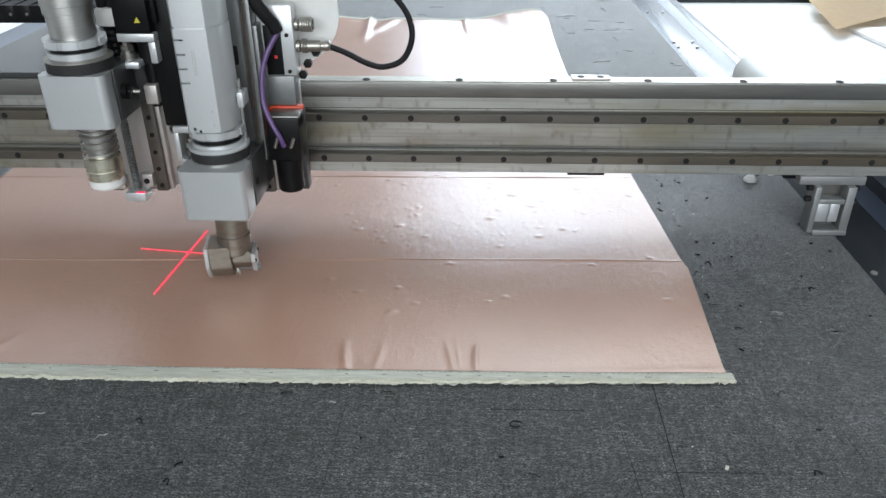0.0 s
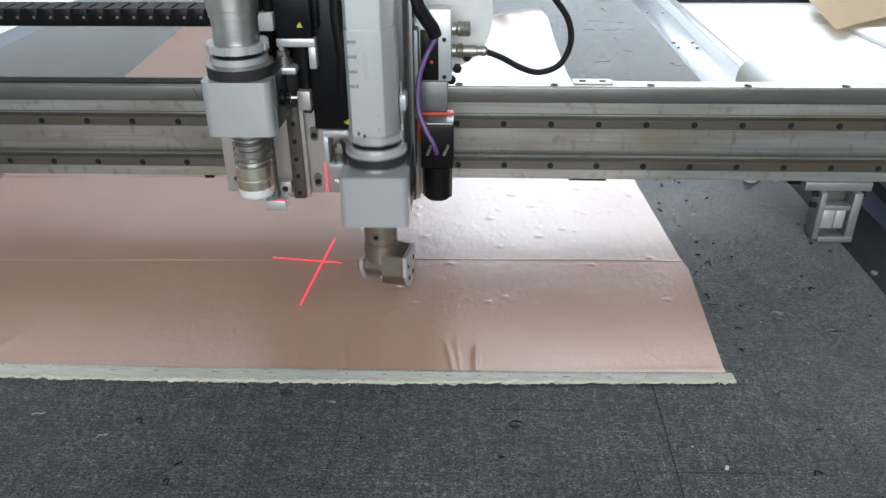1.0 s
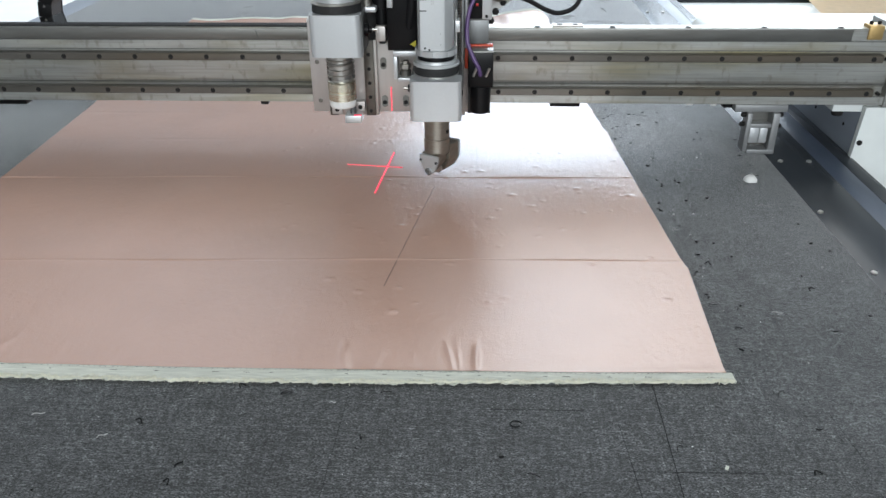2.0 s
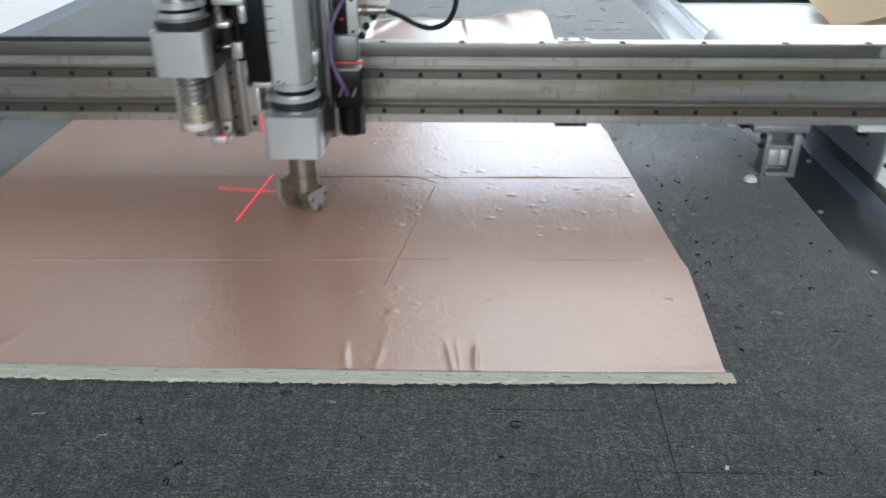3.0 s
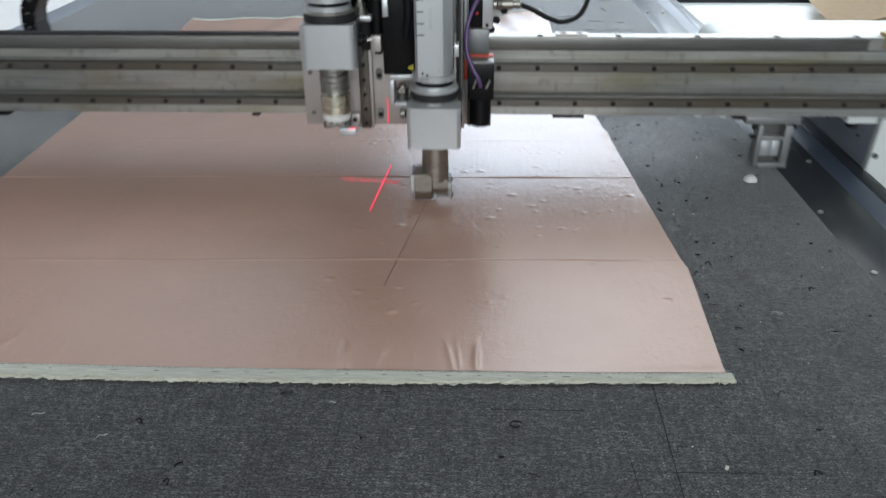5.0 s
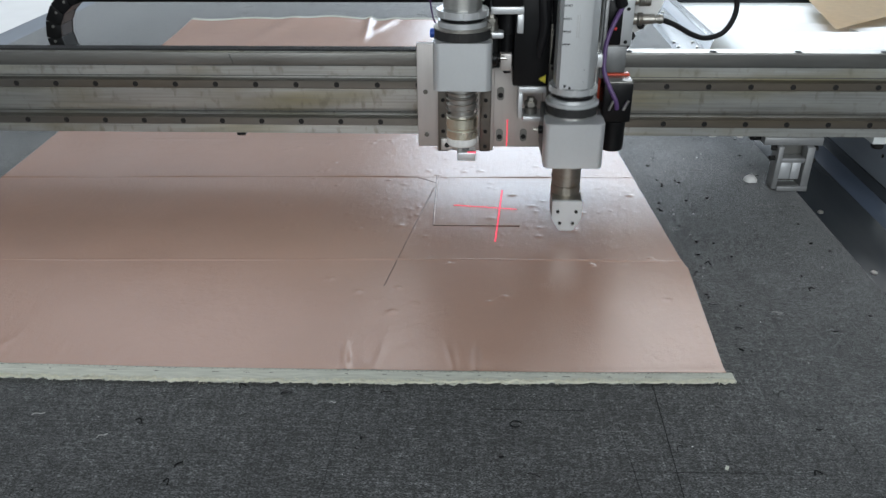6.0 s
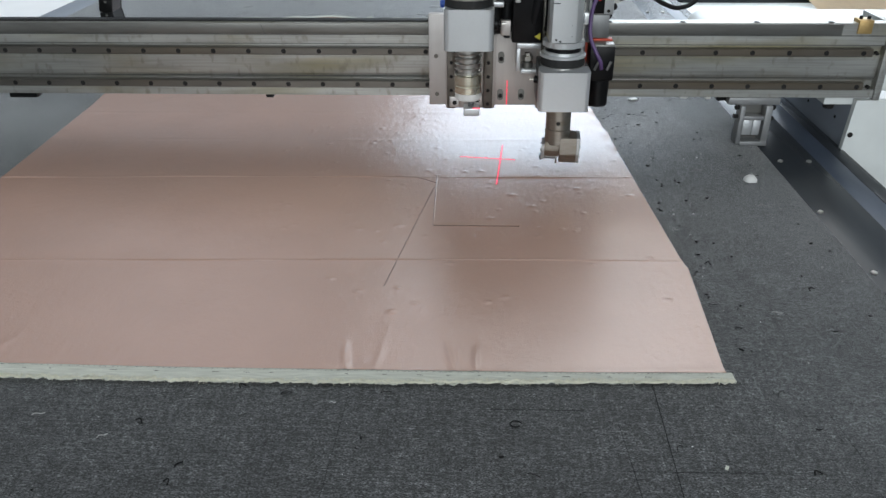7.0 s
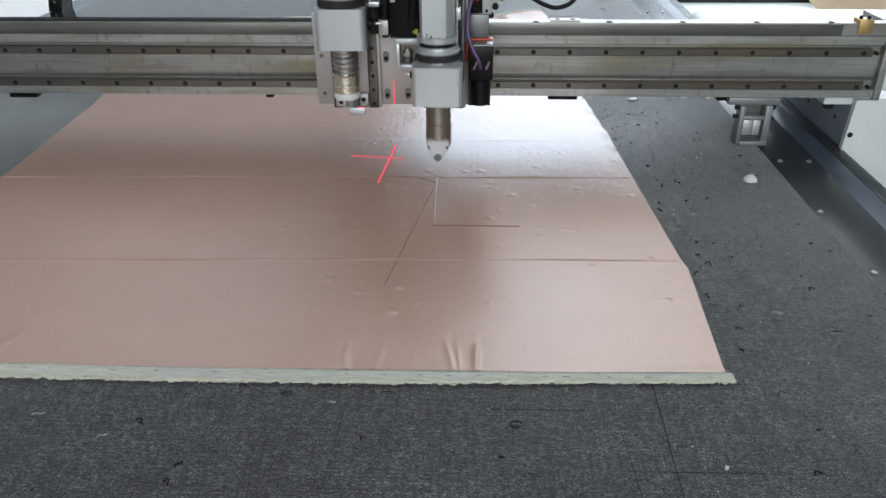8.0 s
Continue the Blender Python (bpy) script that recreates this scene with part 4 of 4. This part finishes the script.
    for x in (0.1795, 0.1985):
        part("motor_pin", tube(B(), [(x - 0.002, -0.1150, 0.162), (x + 0.003, -0.1165, 0.175)], 0.0021, 10), M_STEEL, rm)
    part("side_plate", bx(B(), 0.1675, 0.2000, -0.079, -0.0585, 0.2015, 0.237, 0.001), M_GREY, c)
    part("purple_cable", tube(B(), smooth_line([(0.1875, -0.084, 0.297), (0.1880, -0.086, 0.290), (0.1771, -0.095, 0.2706), (0.1689, -0.100, 0.246), (0.1680, -0.106, 0.2145), (0.1760, -0.113, 0.1927), (0.1850, -0.1165, 0.176), (0.1885, -0.1135, 0.163)], 8), 0.0030, 10), M_PURPLE, c, "purple signal cable")
    # connector box
    box = part("connector_box", bx(B(), 0.163, 0.2045, -0.080, -0.0585, 0.2375, 0.318, 0.002), M_ANOD, c, "silver connector box with round plugs")
    part("box_recess", bx(B(), 0.170, 0.1900, -0.0812, -0.0795, 0.2390, 0.296, 0.002), M_BLACK, box)
    part("recess_chip", bx(B(), 0.180, 0.184, -0.0816, -0.0805, 0.258, 0.262, 0.001), M_RED, box)
    for z in (0.243, 0.285):
        part("box_screw", lathe(B(), (0.1965, -0.0802, z), [(0.0024, 0.0), (0.0024, -0.001), (0.0015, -0.0012)], 12, "y"), M_HOLE, box)
    for z, ln in ((0.2945, 0.020), (0.2700, 0.012)):
        part("round_plug", lathe(B(), (0.2050, -0.069, z), [(0.0070, 0), (0.0070, 0.004), (0.0060, 0.0045), (0.0085, 0.007)] + [(0.0085 - 0.0005 * (k % 2), 0.0075 + (ln - 0.0078) * k / 9) for k in range(10)] + [(0.0082, ln), (0.006, ln + 0.0005), (0.006, ln - 0.004), (0.002, ln - 0.0045)], 20, "x"), M_NICKEL, box, "ribbed nickel round connector")
    part("plug_body", lathe(B(), (0.2175, -0.069, 0.2700), [(0.0065, 0), (0.0065, 0.015), (0.0052, 0.016), (0.0052, 0.020), (0.0060, 0.0205), (0.0060, 0.025), (0.004, 0.027)], 20, "x"), M_NICKEL, box, "nickel cable plug")
    for x, z in ((0.2213, 0.2563), (0.2104, 0.2424), (0.2035, 0.2290)):
        bolt = part("side_bolt", lathe(B(), (x, -0.0405, z), [(0.0055, 0), (0.0055, -0.006), (0.0035, -0.0065)], 6, "y"), M_HOLE, c)
        part("bolt_washer", lathe(B(), (x - 0.0045, -0.0400, z), [(0.0045, -0.0006), (0.0045, -0.003), (0.003, -0.0032)], 14, "y"), M_WHITE, bolt)
    part("loop_cable", tube(B(), smooth_line([(0.243, -0.069, 0.2695), (0.262, -0.069, 0.262), (0.285, -0.068, 0.2500), (0.305, -0.066, 0.2450), (0.3270, -0.064, 0.2530), (0.3380, -0.062, 0.2750), (0.336, -0.06, 0.298), (0.3240, -0.058, 0.318), (0.298, -0.056, 0.345), (0.27, -0.055, 0.365), (0.22, -0.055, 0.375), (0.17, -0.055, 0.375)], 8), 0.0035, 12), M_CABLE, c, "thick black cable in a loop")
    part("white_disc", prism(B(), rounded(0.12, 0.2505, 0.24, 0.37, 0.06, 12), -0.040, -0.036, "y"), M_WHITE, c, "white translucent guard plate")
    # black sleeve cables and spring rod beside the right tool
    part("return_spring", tube(B(), helix(0.1565, -0.1065, 0.150, 0.358, 0.0034, 91, 9), 0.00062, 4), M_STEEL, c, "long thin steel return spring")
    part("spring_rod", lathe(B(), (0.1565, -0.1065, 0), [(0.0018, 0.15), (0.0018, 0.360)], 10), M_HOLE, c)
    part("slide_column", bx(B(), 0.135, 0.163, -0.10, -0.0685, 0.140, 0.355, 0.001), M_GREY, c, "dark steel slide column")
    part("column_slot", prism(B(), rounded(0.1375, 0.1440, 0.2560, 0.2780, 0.003), -0.1006, -0.0999, "y"), M_HOLE, c)
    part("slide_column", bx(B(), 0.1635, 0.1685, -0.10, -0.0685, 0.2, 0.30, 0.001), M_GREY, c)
    part("sleeve_cable", tube(B(), smooth_line([(0.158, -0.09, 0.40), (0.166, -0.095, 0.335), (0.176, -0.092, 0.312), (0.184, -0.087, 0.299), (0.187, -0.085, 0.290)], 8), 0.0075, 12), M_CABLE, c)
    part("sleeve_cable", tube(B(), smooth_line([(0.092, -0.10, 0.42), (0.087, -0.108, 0.36), (0.084, -0.11, 0.32), (0.088, -0.11, 0.27), (0.083, -0.105, 0.235), (0.087, -0.095, 0.21)], 8), 0.0075, 12), M_CABLE, c)
    part("thin_cable", tube(B(), smooth_line([(0.078, -0.10, 0.36), (0.070, -0.104, 0.335), (0.072, -0.106, 0.31), (0.08, -0.106, 0.295), (0.088, -0.104, 0.285)], 8), 0.0026, 8), M_CABLE, c)
    for k, (x, y) in enumerate(((0.064, -0.094), (0.071, -0.100), (0.079, -0.092), (0.100, -0.088))):
        part("thin_cable", tube(B(), smooth_line([(x + 0.004, y, 0.41), (x - 0.002, y - 0.004, 0.33), (x + 0.003, y - 0.002, 0.28), (x - 0.001 + 0.002 * k, y, 0.245), (x + 0.004, y + 0.006, 0.214)], 8), 0.0032 + 0.0005 * (k % 2), 8), M_CABLE, c)
    part("red_clip", bx(B(), 0.066, 0.082, -0.10, -0.085, 0.328, 0.348, 0.002), M_RED, c)
    return c


CARRIAGE = carriage()


# ---- the cutting head that rides up and down, and its turning knife holder ----
AX, AY = 0.1240, -0.149


def rotary_cutter():
    h = thing("rotary_cutter", "silver anodised rotary cutter with faceted barrel and turning knife holder", "rotary cutter")
    body = part("head_body", prism(B(), rounded(0.0880, 0.1615, -0.198, -0.160, 0.007), 0.1300, 0.1880, "z"), M_ANOD, h, "silver anodised block with rounded corners")
    # rear piece of the same block, painted darker in place of shade
    part("body_rear", bx(B(), 0.0882, 0.1613, -0.1598, -0.105, 0.1302, 0.1877, 0.001), M_DARK, body, "rear of the block, coloured dark for its shaded side")
    part("body_wing", prism(B(), [(0.094, -0.105), (0.1612, -0.105), (0.1612, -0.0760), (0.108, -0.0760)], 0.1320, 0.1875, "z"), M_DARK, body, "dark machined side wing, deepened for its shaded side")
    part("side_screw", lathe(B(), (0.1616, -0.15, 0.158), [(0.004, 0), (0.004, 0.0012), (0.002, 0.0014)], 12, "x"), M_HOLE, body)
    kn = part("side_knob", lathe(B(), (0.0884, -0.155, 0.166), [(0.0055, 0), (0.0055, -0.005), (0.004, -0.006)], 16, "x"), M_BLACK, body)
    part("knob_pin", lathe(B(), (0.0824, -0.155, 0.166), [(0.0022, 0), (0.0022, -0.006)], 10, "x"), M_NICKEL, kn)
    part("base_disc", lathe(B(), (AX, AY, 0), [(0.0330, 0.1881), (0.0330, 0.1892)], 48), M_STEEL, h)
    part("belt", lathe(B(), (AX, AY, 0), [(0.0322, 0.1893), (0.0322, 0.2010)], 48), M_RUBBER, h, "black ribbed drive belt")
    part("pulley_flange", lathe(B(), (AX, AY, 0), [(0.0310, 0.2011), (0.0338, 0.2016), (0.0338, 0.2040), (0.0325, 0.2052), (0.0290, 0.2058), (0.0285, 0.2095)], 48), M_ANOD, h, "pale pulley flange")
    part("collar", lathe(B(), (AX, AY, 0), [(0.0265, 0.2096), (0.0260, 0.2160)], 40), M_BLACK, h)
    part("lock_nut", notched_nut(AX, AY, 0.2165, 0.2245, 0.0303), M_ANOD, h, "notched bright lock nut")
    prof = [(AX + x, AY + y) for x, y in ((-0.0205, -0.0280), (0.0115, -0.0290), (0.0140, -0.0280), (0.0225, -0.0170), (0.0255, -0.0060), (0.0260, 0.014), (0.014, 0.0285), (-0.014, 0.0285), (-0.0245, 0.012), (-0.0245, -0.021))]
    barrel = prism(B(), prof, 0.2251, 0.3390, "z")
    bmesh.ops.bevel(barrel, geom=[e for e in barrel.edges if abs(e.verts[0].co.z - e.verts[1].co.z) < 1e-6], offset=0.002, segments=2, affect="EDGES")
    bar = part("barrel", barrel, M_ANOD, h, "faceted silver motor barrel with depth marks")
    part("barrel_top", prism(B(), [(AX + (x - AX) * 0.985, AY + (y - AY) * 0.985) for x, y in prof], 0.3391, 0.382, "z"), M_ANOD, bar)
    for k in range(4):
        z = 0.2802 + 0.0150 * k
        part("depth_mark", bx(B(), AX - 0.0208, AX - 0.0112, AY - 0.0289, AY - 0.0262, z, z + 0.0013), M_MARK, bar)
    for k in range(8):
        z = 0.2890 + 0.0034 * k
        part("engraved_bar", bx(B(), AX - 0.0046, AX - 0.0032, AY - 0.0290, AY - 0.0280, z, z + 0.0024), M_ETCH, bar)
        part("engraved_bar", bx(B(), AX - 0.0024, AX - 0.0010, AY - 0.0290, AY - 0.0280, z, z + 0.0024), M_ETCH, bar)
    for x, z in ((0.0085, 0.2350), (0.0085, 0.2500), (-0.014, 0.2300), (-0.008, 0.2275)):
        part("barrel_hole", lathe(B(), (AX + x, AY - 0.0276, z), [(0.0016, 0.002), (0.0016, -0.0012), (0.0008, -0.0013)], 10, "y"), M_HOLE, bar)
    part("side_rod", lathe(B(), (0.1525, -0.140, 0), [(0.0018, 0.188), (0.0018, 0.275)], 10), M_STEEL, h)
    part("rod_clamp", bx(B(), 0.1510, 0.1580, -0.150, -0.128, 0.2455, 0.2620, 0.001), M_ANOD, h)
    part("head_bracket", bx(B(), 0.0580, 0.094, -0.113, -0.080, 0.2010, 0.2088, 0.001), M_ANOD, h)
    part("bracket_leg", bx(B(), 0.0580, 0.0640, -0.113, -0.080, 0.1660, 0.2009, 0.001), M_ANOD, h)
    part("bracket_foot", bx(B(), 0.0645, 0.092, -0.120, -0.085, 0.1640, 0.1705, 0.001), M_ANOD, h)
    st = part("stud", lathe(B(), (0.0755, -0.105, 0), [(0.0085, 0.1706), (0.0085, 0.1790), (0.006, 0.1795), (0.006, 0.182)], 18), M_STRIP, h)
    part("stud_nut", lathe(B(), (0.0755, -0.105, 0), [(0.0085, 0.1821), (0.0085, 0.1885), (0.0050, 0.1890), (0.0050, 0.1930)], 6), M_NICKEL, st)
    m2 = part("servo_motor", bx(B(), 0.0500, 0.096, -0.111, -0.0790, 0.2092, 0.36, 0.002), M_BLACK, h, "black servo motor body")
    part("warning_sticker", prism(B(), [(0.0835, 0.2190), (0.0925, 0.2140), (0.0925, 0.2245)], -0.1122, -0.1112, "y"), M_YELLOW, m2, "yellow triangular warning sticker")
    # turning holder: its screw plate faces +x at zero turn
    k = part("knife_holder", lathe(B(), (0, 0, 0), [(0.0190, 0.1299), (0.0190, 0.0915), (0.0182, 0.0910), (0.0182, 0.0893), (0.0195, 0.0888), (0.0195, 0.0660), (0.0188, 0.0650)], 40), M_TOOL, h, "rubbed steel knife holder")
    k.location = (AX, AY, 0)
    outline = [(-0.0195, 0.0780), (0.0195, 0.0780), (0.0195, 0.0520), (0.0090, 0.0345), (-0.0090, 0.0345), (-0.0195, 0.0520)]

    def slab(a0, a1, pts, b=0.0012):
        bm = prism(B(), pts, a0, a1, "x")
        bmesh.ops.bevel(bm, geom=list(bm.edges), offset=b, segments=2, affect="EDGES")
        return bm
    part("holder_block", slab(0.004, 0.0300, outline), M_TOOL, k)
    plate = part("screw_plate", slab(0.0302, 0.0350, outline, 0.0008), M_ANOD, k, "light steel plate with four black screws")
    part("holder_neck", slab(-0.0185, 0.0038, [(-0.0150, 0.0690), (0.0150, 0.0690), (0.0150, 0.0560), (0.0075, 0.0430), (-0.0075, 0.0430), (-0.0150, 0.0560)]), M_TOOL, k)
    for y, z in ((-0.0120, 0.0630), (0.0120, 0.0630), (-0.0085, 0.0460), (0.0085, 0.0460)):
        part("plate_screw", lathe(B(), (0.0350, y, z), [(0.0024, 0), (0.0024, 0.0010), (0.0014, 0.0012)], 12, "x"), M_HOLE, plate)
    cheek = part("wheel_cheek", slab(-0.0235, -0.0187, [(-0.0165, 0.0660), (0.0165, 0.0660), (0.0165, 0.0560), (0.0075, 0.0380), (-0.0075, 0.0380), (-0.0165, 0.0560)], 0.0008), M_ANOD, k, "pale pointed cheek plate")
    for y in (-0.0140, 0.0140):
        part("cheek_screw", lathe(B(), (-0.0235, y, 0.0570), [(0.0020, 0), (0.0020, -0.0014), (0.0012, -0.0016)], 12, "x"), M_HOLE, cheek)
    wheel = part("knife_wheel", lathe(B(), (0.0, 0.0, 0.0390), [(0.0085, -0.0010), (0.0088, 0.0), (0.0085, 0.0010)], 28, "x"), M_STEEL, k, "small round knife wheel")
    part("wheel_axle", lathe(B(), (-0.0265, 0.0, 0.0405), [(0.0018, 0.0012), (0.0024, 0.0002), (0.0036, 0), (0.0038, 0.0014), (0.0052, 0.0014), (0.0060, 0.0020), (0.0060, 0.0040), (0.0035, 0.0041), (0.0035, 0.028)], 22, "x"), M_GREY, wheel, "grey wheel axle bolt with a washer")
    part("side_hole", lathe(B(), (0.0, -0.0188, 0.1010), [(0.0032, 0.001), (0.0032, -0.0006), (0.002, -0.0007)], 14, "y"), M_HOLE, k)
    return h, k


HEAD, HOLDER = rotary_cutter()


# ---- red laser cross on the fabric ----
def laser_cross():
    t = thing("laser_cross", "thin red laser cross projected on the pink fabric", "laser cross")

    def line(x0, y0, x1, y1, w):
        bm = B()
        d = Vector((x1 - x0, y1 - y0, 0)).normalized()
        s = Vector((-d.y, d.x, 0)) * w
        prism(bm, [tuple((Vector(p) + e * s).xy) for p, e in (((x0, y0, 0), -1), ((x1, y1, 0), -1), ((x1, y1, 0), 1), ((x0, y0, 0), 1))], 0.0030, 0.0034, "z")
        return bm
    part("laser_line", line(-0.028, -0.0790, 0.064, -0.0905, 0.0005), M_LASER, t)
    part("laser_line", line(0.0445, -0.025, 0.0305, -0.190, 0.0008), M_LASER, t)
    return t


LASER = laser_cross()


# ---- knife cuts: raised lips that stand up behind the knife ----
def cut_pieces():
    made = []
    for x0, y0, x1, y1, t0, t1, n, w in ((-0.106, 0.797, -0.0585, 1.092, 1.12, 1.62, 10, 0.00024), (-0.057, 1.134, -0.0545, 0.96, 4.80, 5.20, 8, 0.00030),
                                         (-0.0535, 0.9595, 0.066, 0.9600, 5.62, 5.82, 7, 0.00026), (0.066, 0.9600, 0.128, 0.9600, 5.82, 5.92, 3, 0.00007), (0.1285, 0.962, 0.1275, 1.132, 6.42, 6.70, 7, 0.00006),
                                         (-0.057, 1.106, -0.090, 1.128, 2.20, 2.28, 2, 0.00016), (-0.090, 1.128, -0.1227, 1.1305, 2.28, 2.36, 2, 0.00016), (-0.1227, 1.1305, -0.176, 1.1225, 2.36, 2.52, 3, 0.0001),
                                         (0.0025, 1.47, 0.008, 1.15, -0.5, -0.2, 6, 0.00016)):
        for k in range(n):
            a, b = Vector((x0, y0)).lerp((x1, y1), k / n), Vector((x0, y0)).lerp((x1, y1), (k + 1) / n)
            d = (b - a).normalized()
            s = Vector((-d.y, d.x))
            cut = thing("cut_slit", "fine knife slit with a raised lip in the pink fabric", "knife cut", "knife cuts in the fabric")
            part("slit", prism(B(), [tuple(p) for p in (a - s * w, b - s * w, b + s * w, a + s * w)], 0.0006, 0.0029 if w > 0.0002 else 0.0025 if w > 0.0001 else 0.0019, "z"), M_SLIT, cut, "dark slit")
            made.append((cut, t0 + (t1 - t0) * (k + 0.5) / n))
            if w < 0.00025:
                continue
            # the cut edge stands up as a low rounded lip beside the slit
            bm = B()
            lip = [[bm.verts.new((*(p + s * (w + o)), z)) for o, z in ((0.0, 0.0010), (0.0002, 0.0029), (0.0006, 0.0030), (0.0013, 0.0023), (0.0030, 0.0010))] for p in (a, a.lerp(b, 0.5), b)]
            for p, q in zip(lip, lip[1:]):
                for j in range(4):
                    bm.faces.new((p[j], q[j], q[j + 1], p[j + 1]))
            part("lip", bm, M_CLOTH, cut, "raised coated lip")
    return made


CUTS = cut_pieces()


# ---- motion ----
GANTRY_Y = ((0, .9601), (.1, .9590), (.2, .9425), (.3, .9411), (1.1, .9411), (1.2, .993), (1.3, 1.071), (1.4, 1.172), (1.5, 1.2202), (1.6, 1.248), (1.7, 1.252), (2.1, 1.254), (2.2, 1.258), (2.28, 1.277),
            (2.36, 1.281), (2.5, 1.274), (2.65, 1.248), (2.8, 1.201), (2.9, 1.187), (3.0, 1.1553), (3.1, 1.094), (3.2, 1.040), (3.3, 1.000), (3.4, .968), (3.5, .9618), (3.7, .960), (3.8, .985),
            (3.9, 1.020), (4.0, 1.0688), (4.1, 1.115), (4.2, 1.161), (4.35, 1.235), (4.5, 1.285), (4.6, 1.294), (4.8, 1.294), (4.95, 1.240), (5.1, 1.135), (5.2, 1.106), (5.3, 1.1033),
            (6.3, 1.1033), (6.4, 1.110), (6.5, 1.1613), (6.6, 1.262), (6.7, 1.2912), (8.0, 1.2912))
CARRIAGE_X = ((0, -.4105), (.1, -.4100), (.2, -.4030), (.3, -.4020), (.4, -.372), (.5, -.3200), (.6, -.2437), (.7, -.2310), (.8, -.2298), (1.1, -.2298), (1.2, -.2210), (1.3, -.2078),
              (1.4, -.1910), (1.5, -.1820), (1.6, -.1780), (1.7, -.1780), (2.1, -.1785), (2.2, -.182), (2.28, -.214), (2.36, -.247), (2.5, -.298), (2.65, -.325), (2.8, -.3420), (2.9, -.3520), (3.0, -.3645), (3.1, -.380), (3.2, -.397),
              (3.3, -.4060), (3.4, -.4080), (3.7, -.4090), (3.8, -.3930), (3.9, -.3690), (4.0, -.3360), (4.1, -.312), (4.2, -.2800), (4.35, -.222), (4.5, -.184), (4.6, -.1790), (5.5, -.1780),
              (5.6, -.1770), (5.7, -.140), (5.8, -.052), (5.9, .0005), (6.0, .0010), (6.9, .0030), (7.0, .0070), (7.1, .0070), (7.4, .0050), (7.5, .0040), (7.6, -.065), (7.7, -.130), (7.8, -.1755),
              (7.9, -.1780), (8.0, -.1780))
HEAD_Z = ((0, -.023), (.1, -.029), (.7, -.029), (.8, -.010), (.9, -.006), (1.0, -.0195), (1.1, -.029), (1.65, -.029), (1.8, -.010), (2.1, -.010), (2.3, -.029), (3.5, -.029), (3.6, -.012),
          (3.7, -.006), (4.5, -.005), (4.65, -.006), (4.8, -.029), (5.25, -.029), (5.3, -.024), (5.4, -.003), (5.5, -.0141), (5.6, -.029), (5.9, -.029), (6.0, -.0169), (6.1, -.013), (6.2, -.013),
          (6.3, -.017), (6.4, -.027), (6.8, -.028), (6.9, -.020), (7.0, -.0072), (7.3, -.009), (7.4, -.021), (7.5, -.028), (7.8, -.028), (7.9, -.018), (8.0, -.001))
TURN = ((0, -170), (.1, -150), (.2, -115), (.3, -92), (.4, -90), (.75, -90), (.85, -60), (.95, -20), (1.0, -10), (1.7, -10), (1.9, 30), (2.1, 80), (2.5, 100), (2.8, 130), (3.0, 152), (3.2, 165),
        (3.4, 185), (3.5, 190), (3.7, 195), (3.8, 235), (3.9, 285), (4.0, 322), (4.2, 305), (4.4, 270), (4.6, 200), (4.75, 180), (5.3, 182), (5.4, 250), (5.5, 270), (6.05, 270), (6.15, 310),
        (6.25, 352), (7.0, 355), (7.1, 290), (7.15, 230), (7.2, 185), (7.25, 135), (7.3, 92), (8.0, 90))


def at(table_rows, t):
    return float(np.interp(t, [r[0] for r in table_rows], [r[1] for r in table_rows]))


def motions():
    times = sorted({round(r[0], 3) for tab in (GANTRY_Y, CARRIAGE_X, HEAD_Z) for r in tab})
    walk(GANTRY, [(t, pose(0, y, 0)) for t, y in GANTRY_Y])
    walk(CARRIAGE, [(t, pose(at(CARRIAGE_X, t), at(GANTRY_Y, t), 0)) for t in times])
    walk(LASER, [(t, pose(at(CARRIAGE_X, t), at(GANTRY_Y, t), 0)) for t in times])
    walk(CHAIN, [(t, pose(-0.600 + at(CARRIAGE_X, t) / 2, at(GANTRY_Y, t), 0)) for t in times])
    walk(CHAIN_RUN, [(t, pose(at(CARRIAGE_X, t), at(GANTRY_Y, t), 0)) for t in times])
    walk(HEAD, [(t, pose(at(CARRIAGE_X, t), at(GANTRY_Y, t), at(HEAD_Z, t))) for t in times])
    walk(HOLDER, [(t, pose(AX, AY, 0, 0, 0, a)) for t, a in TURN])
    for ob, t in CUTS:
        if t > 0:
            walk(ob, [(0.0, pose(0, 0, -0.0045)), (t, pose(0, 0, -0.0045)), (t + 0.1, pose(0, 0, 0)), (8.0, pose(0, 0, 0))])


motions()
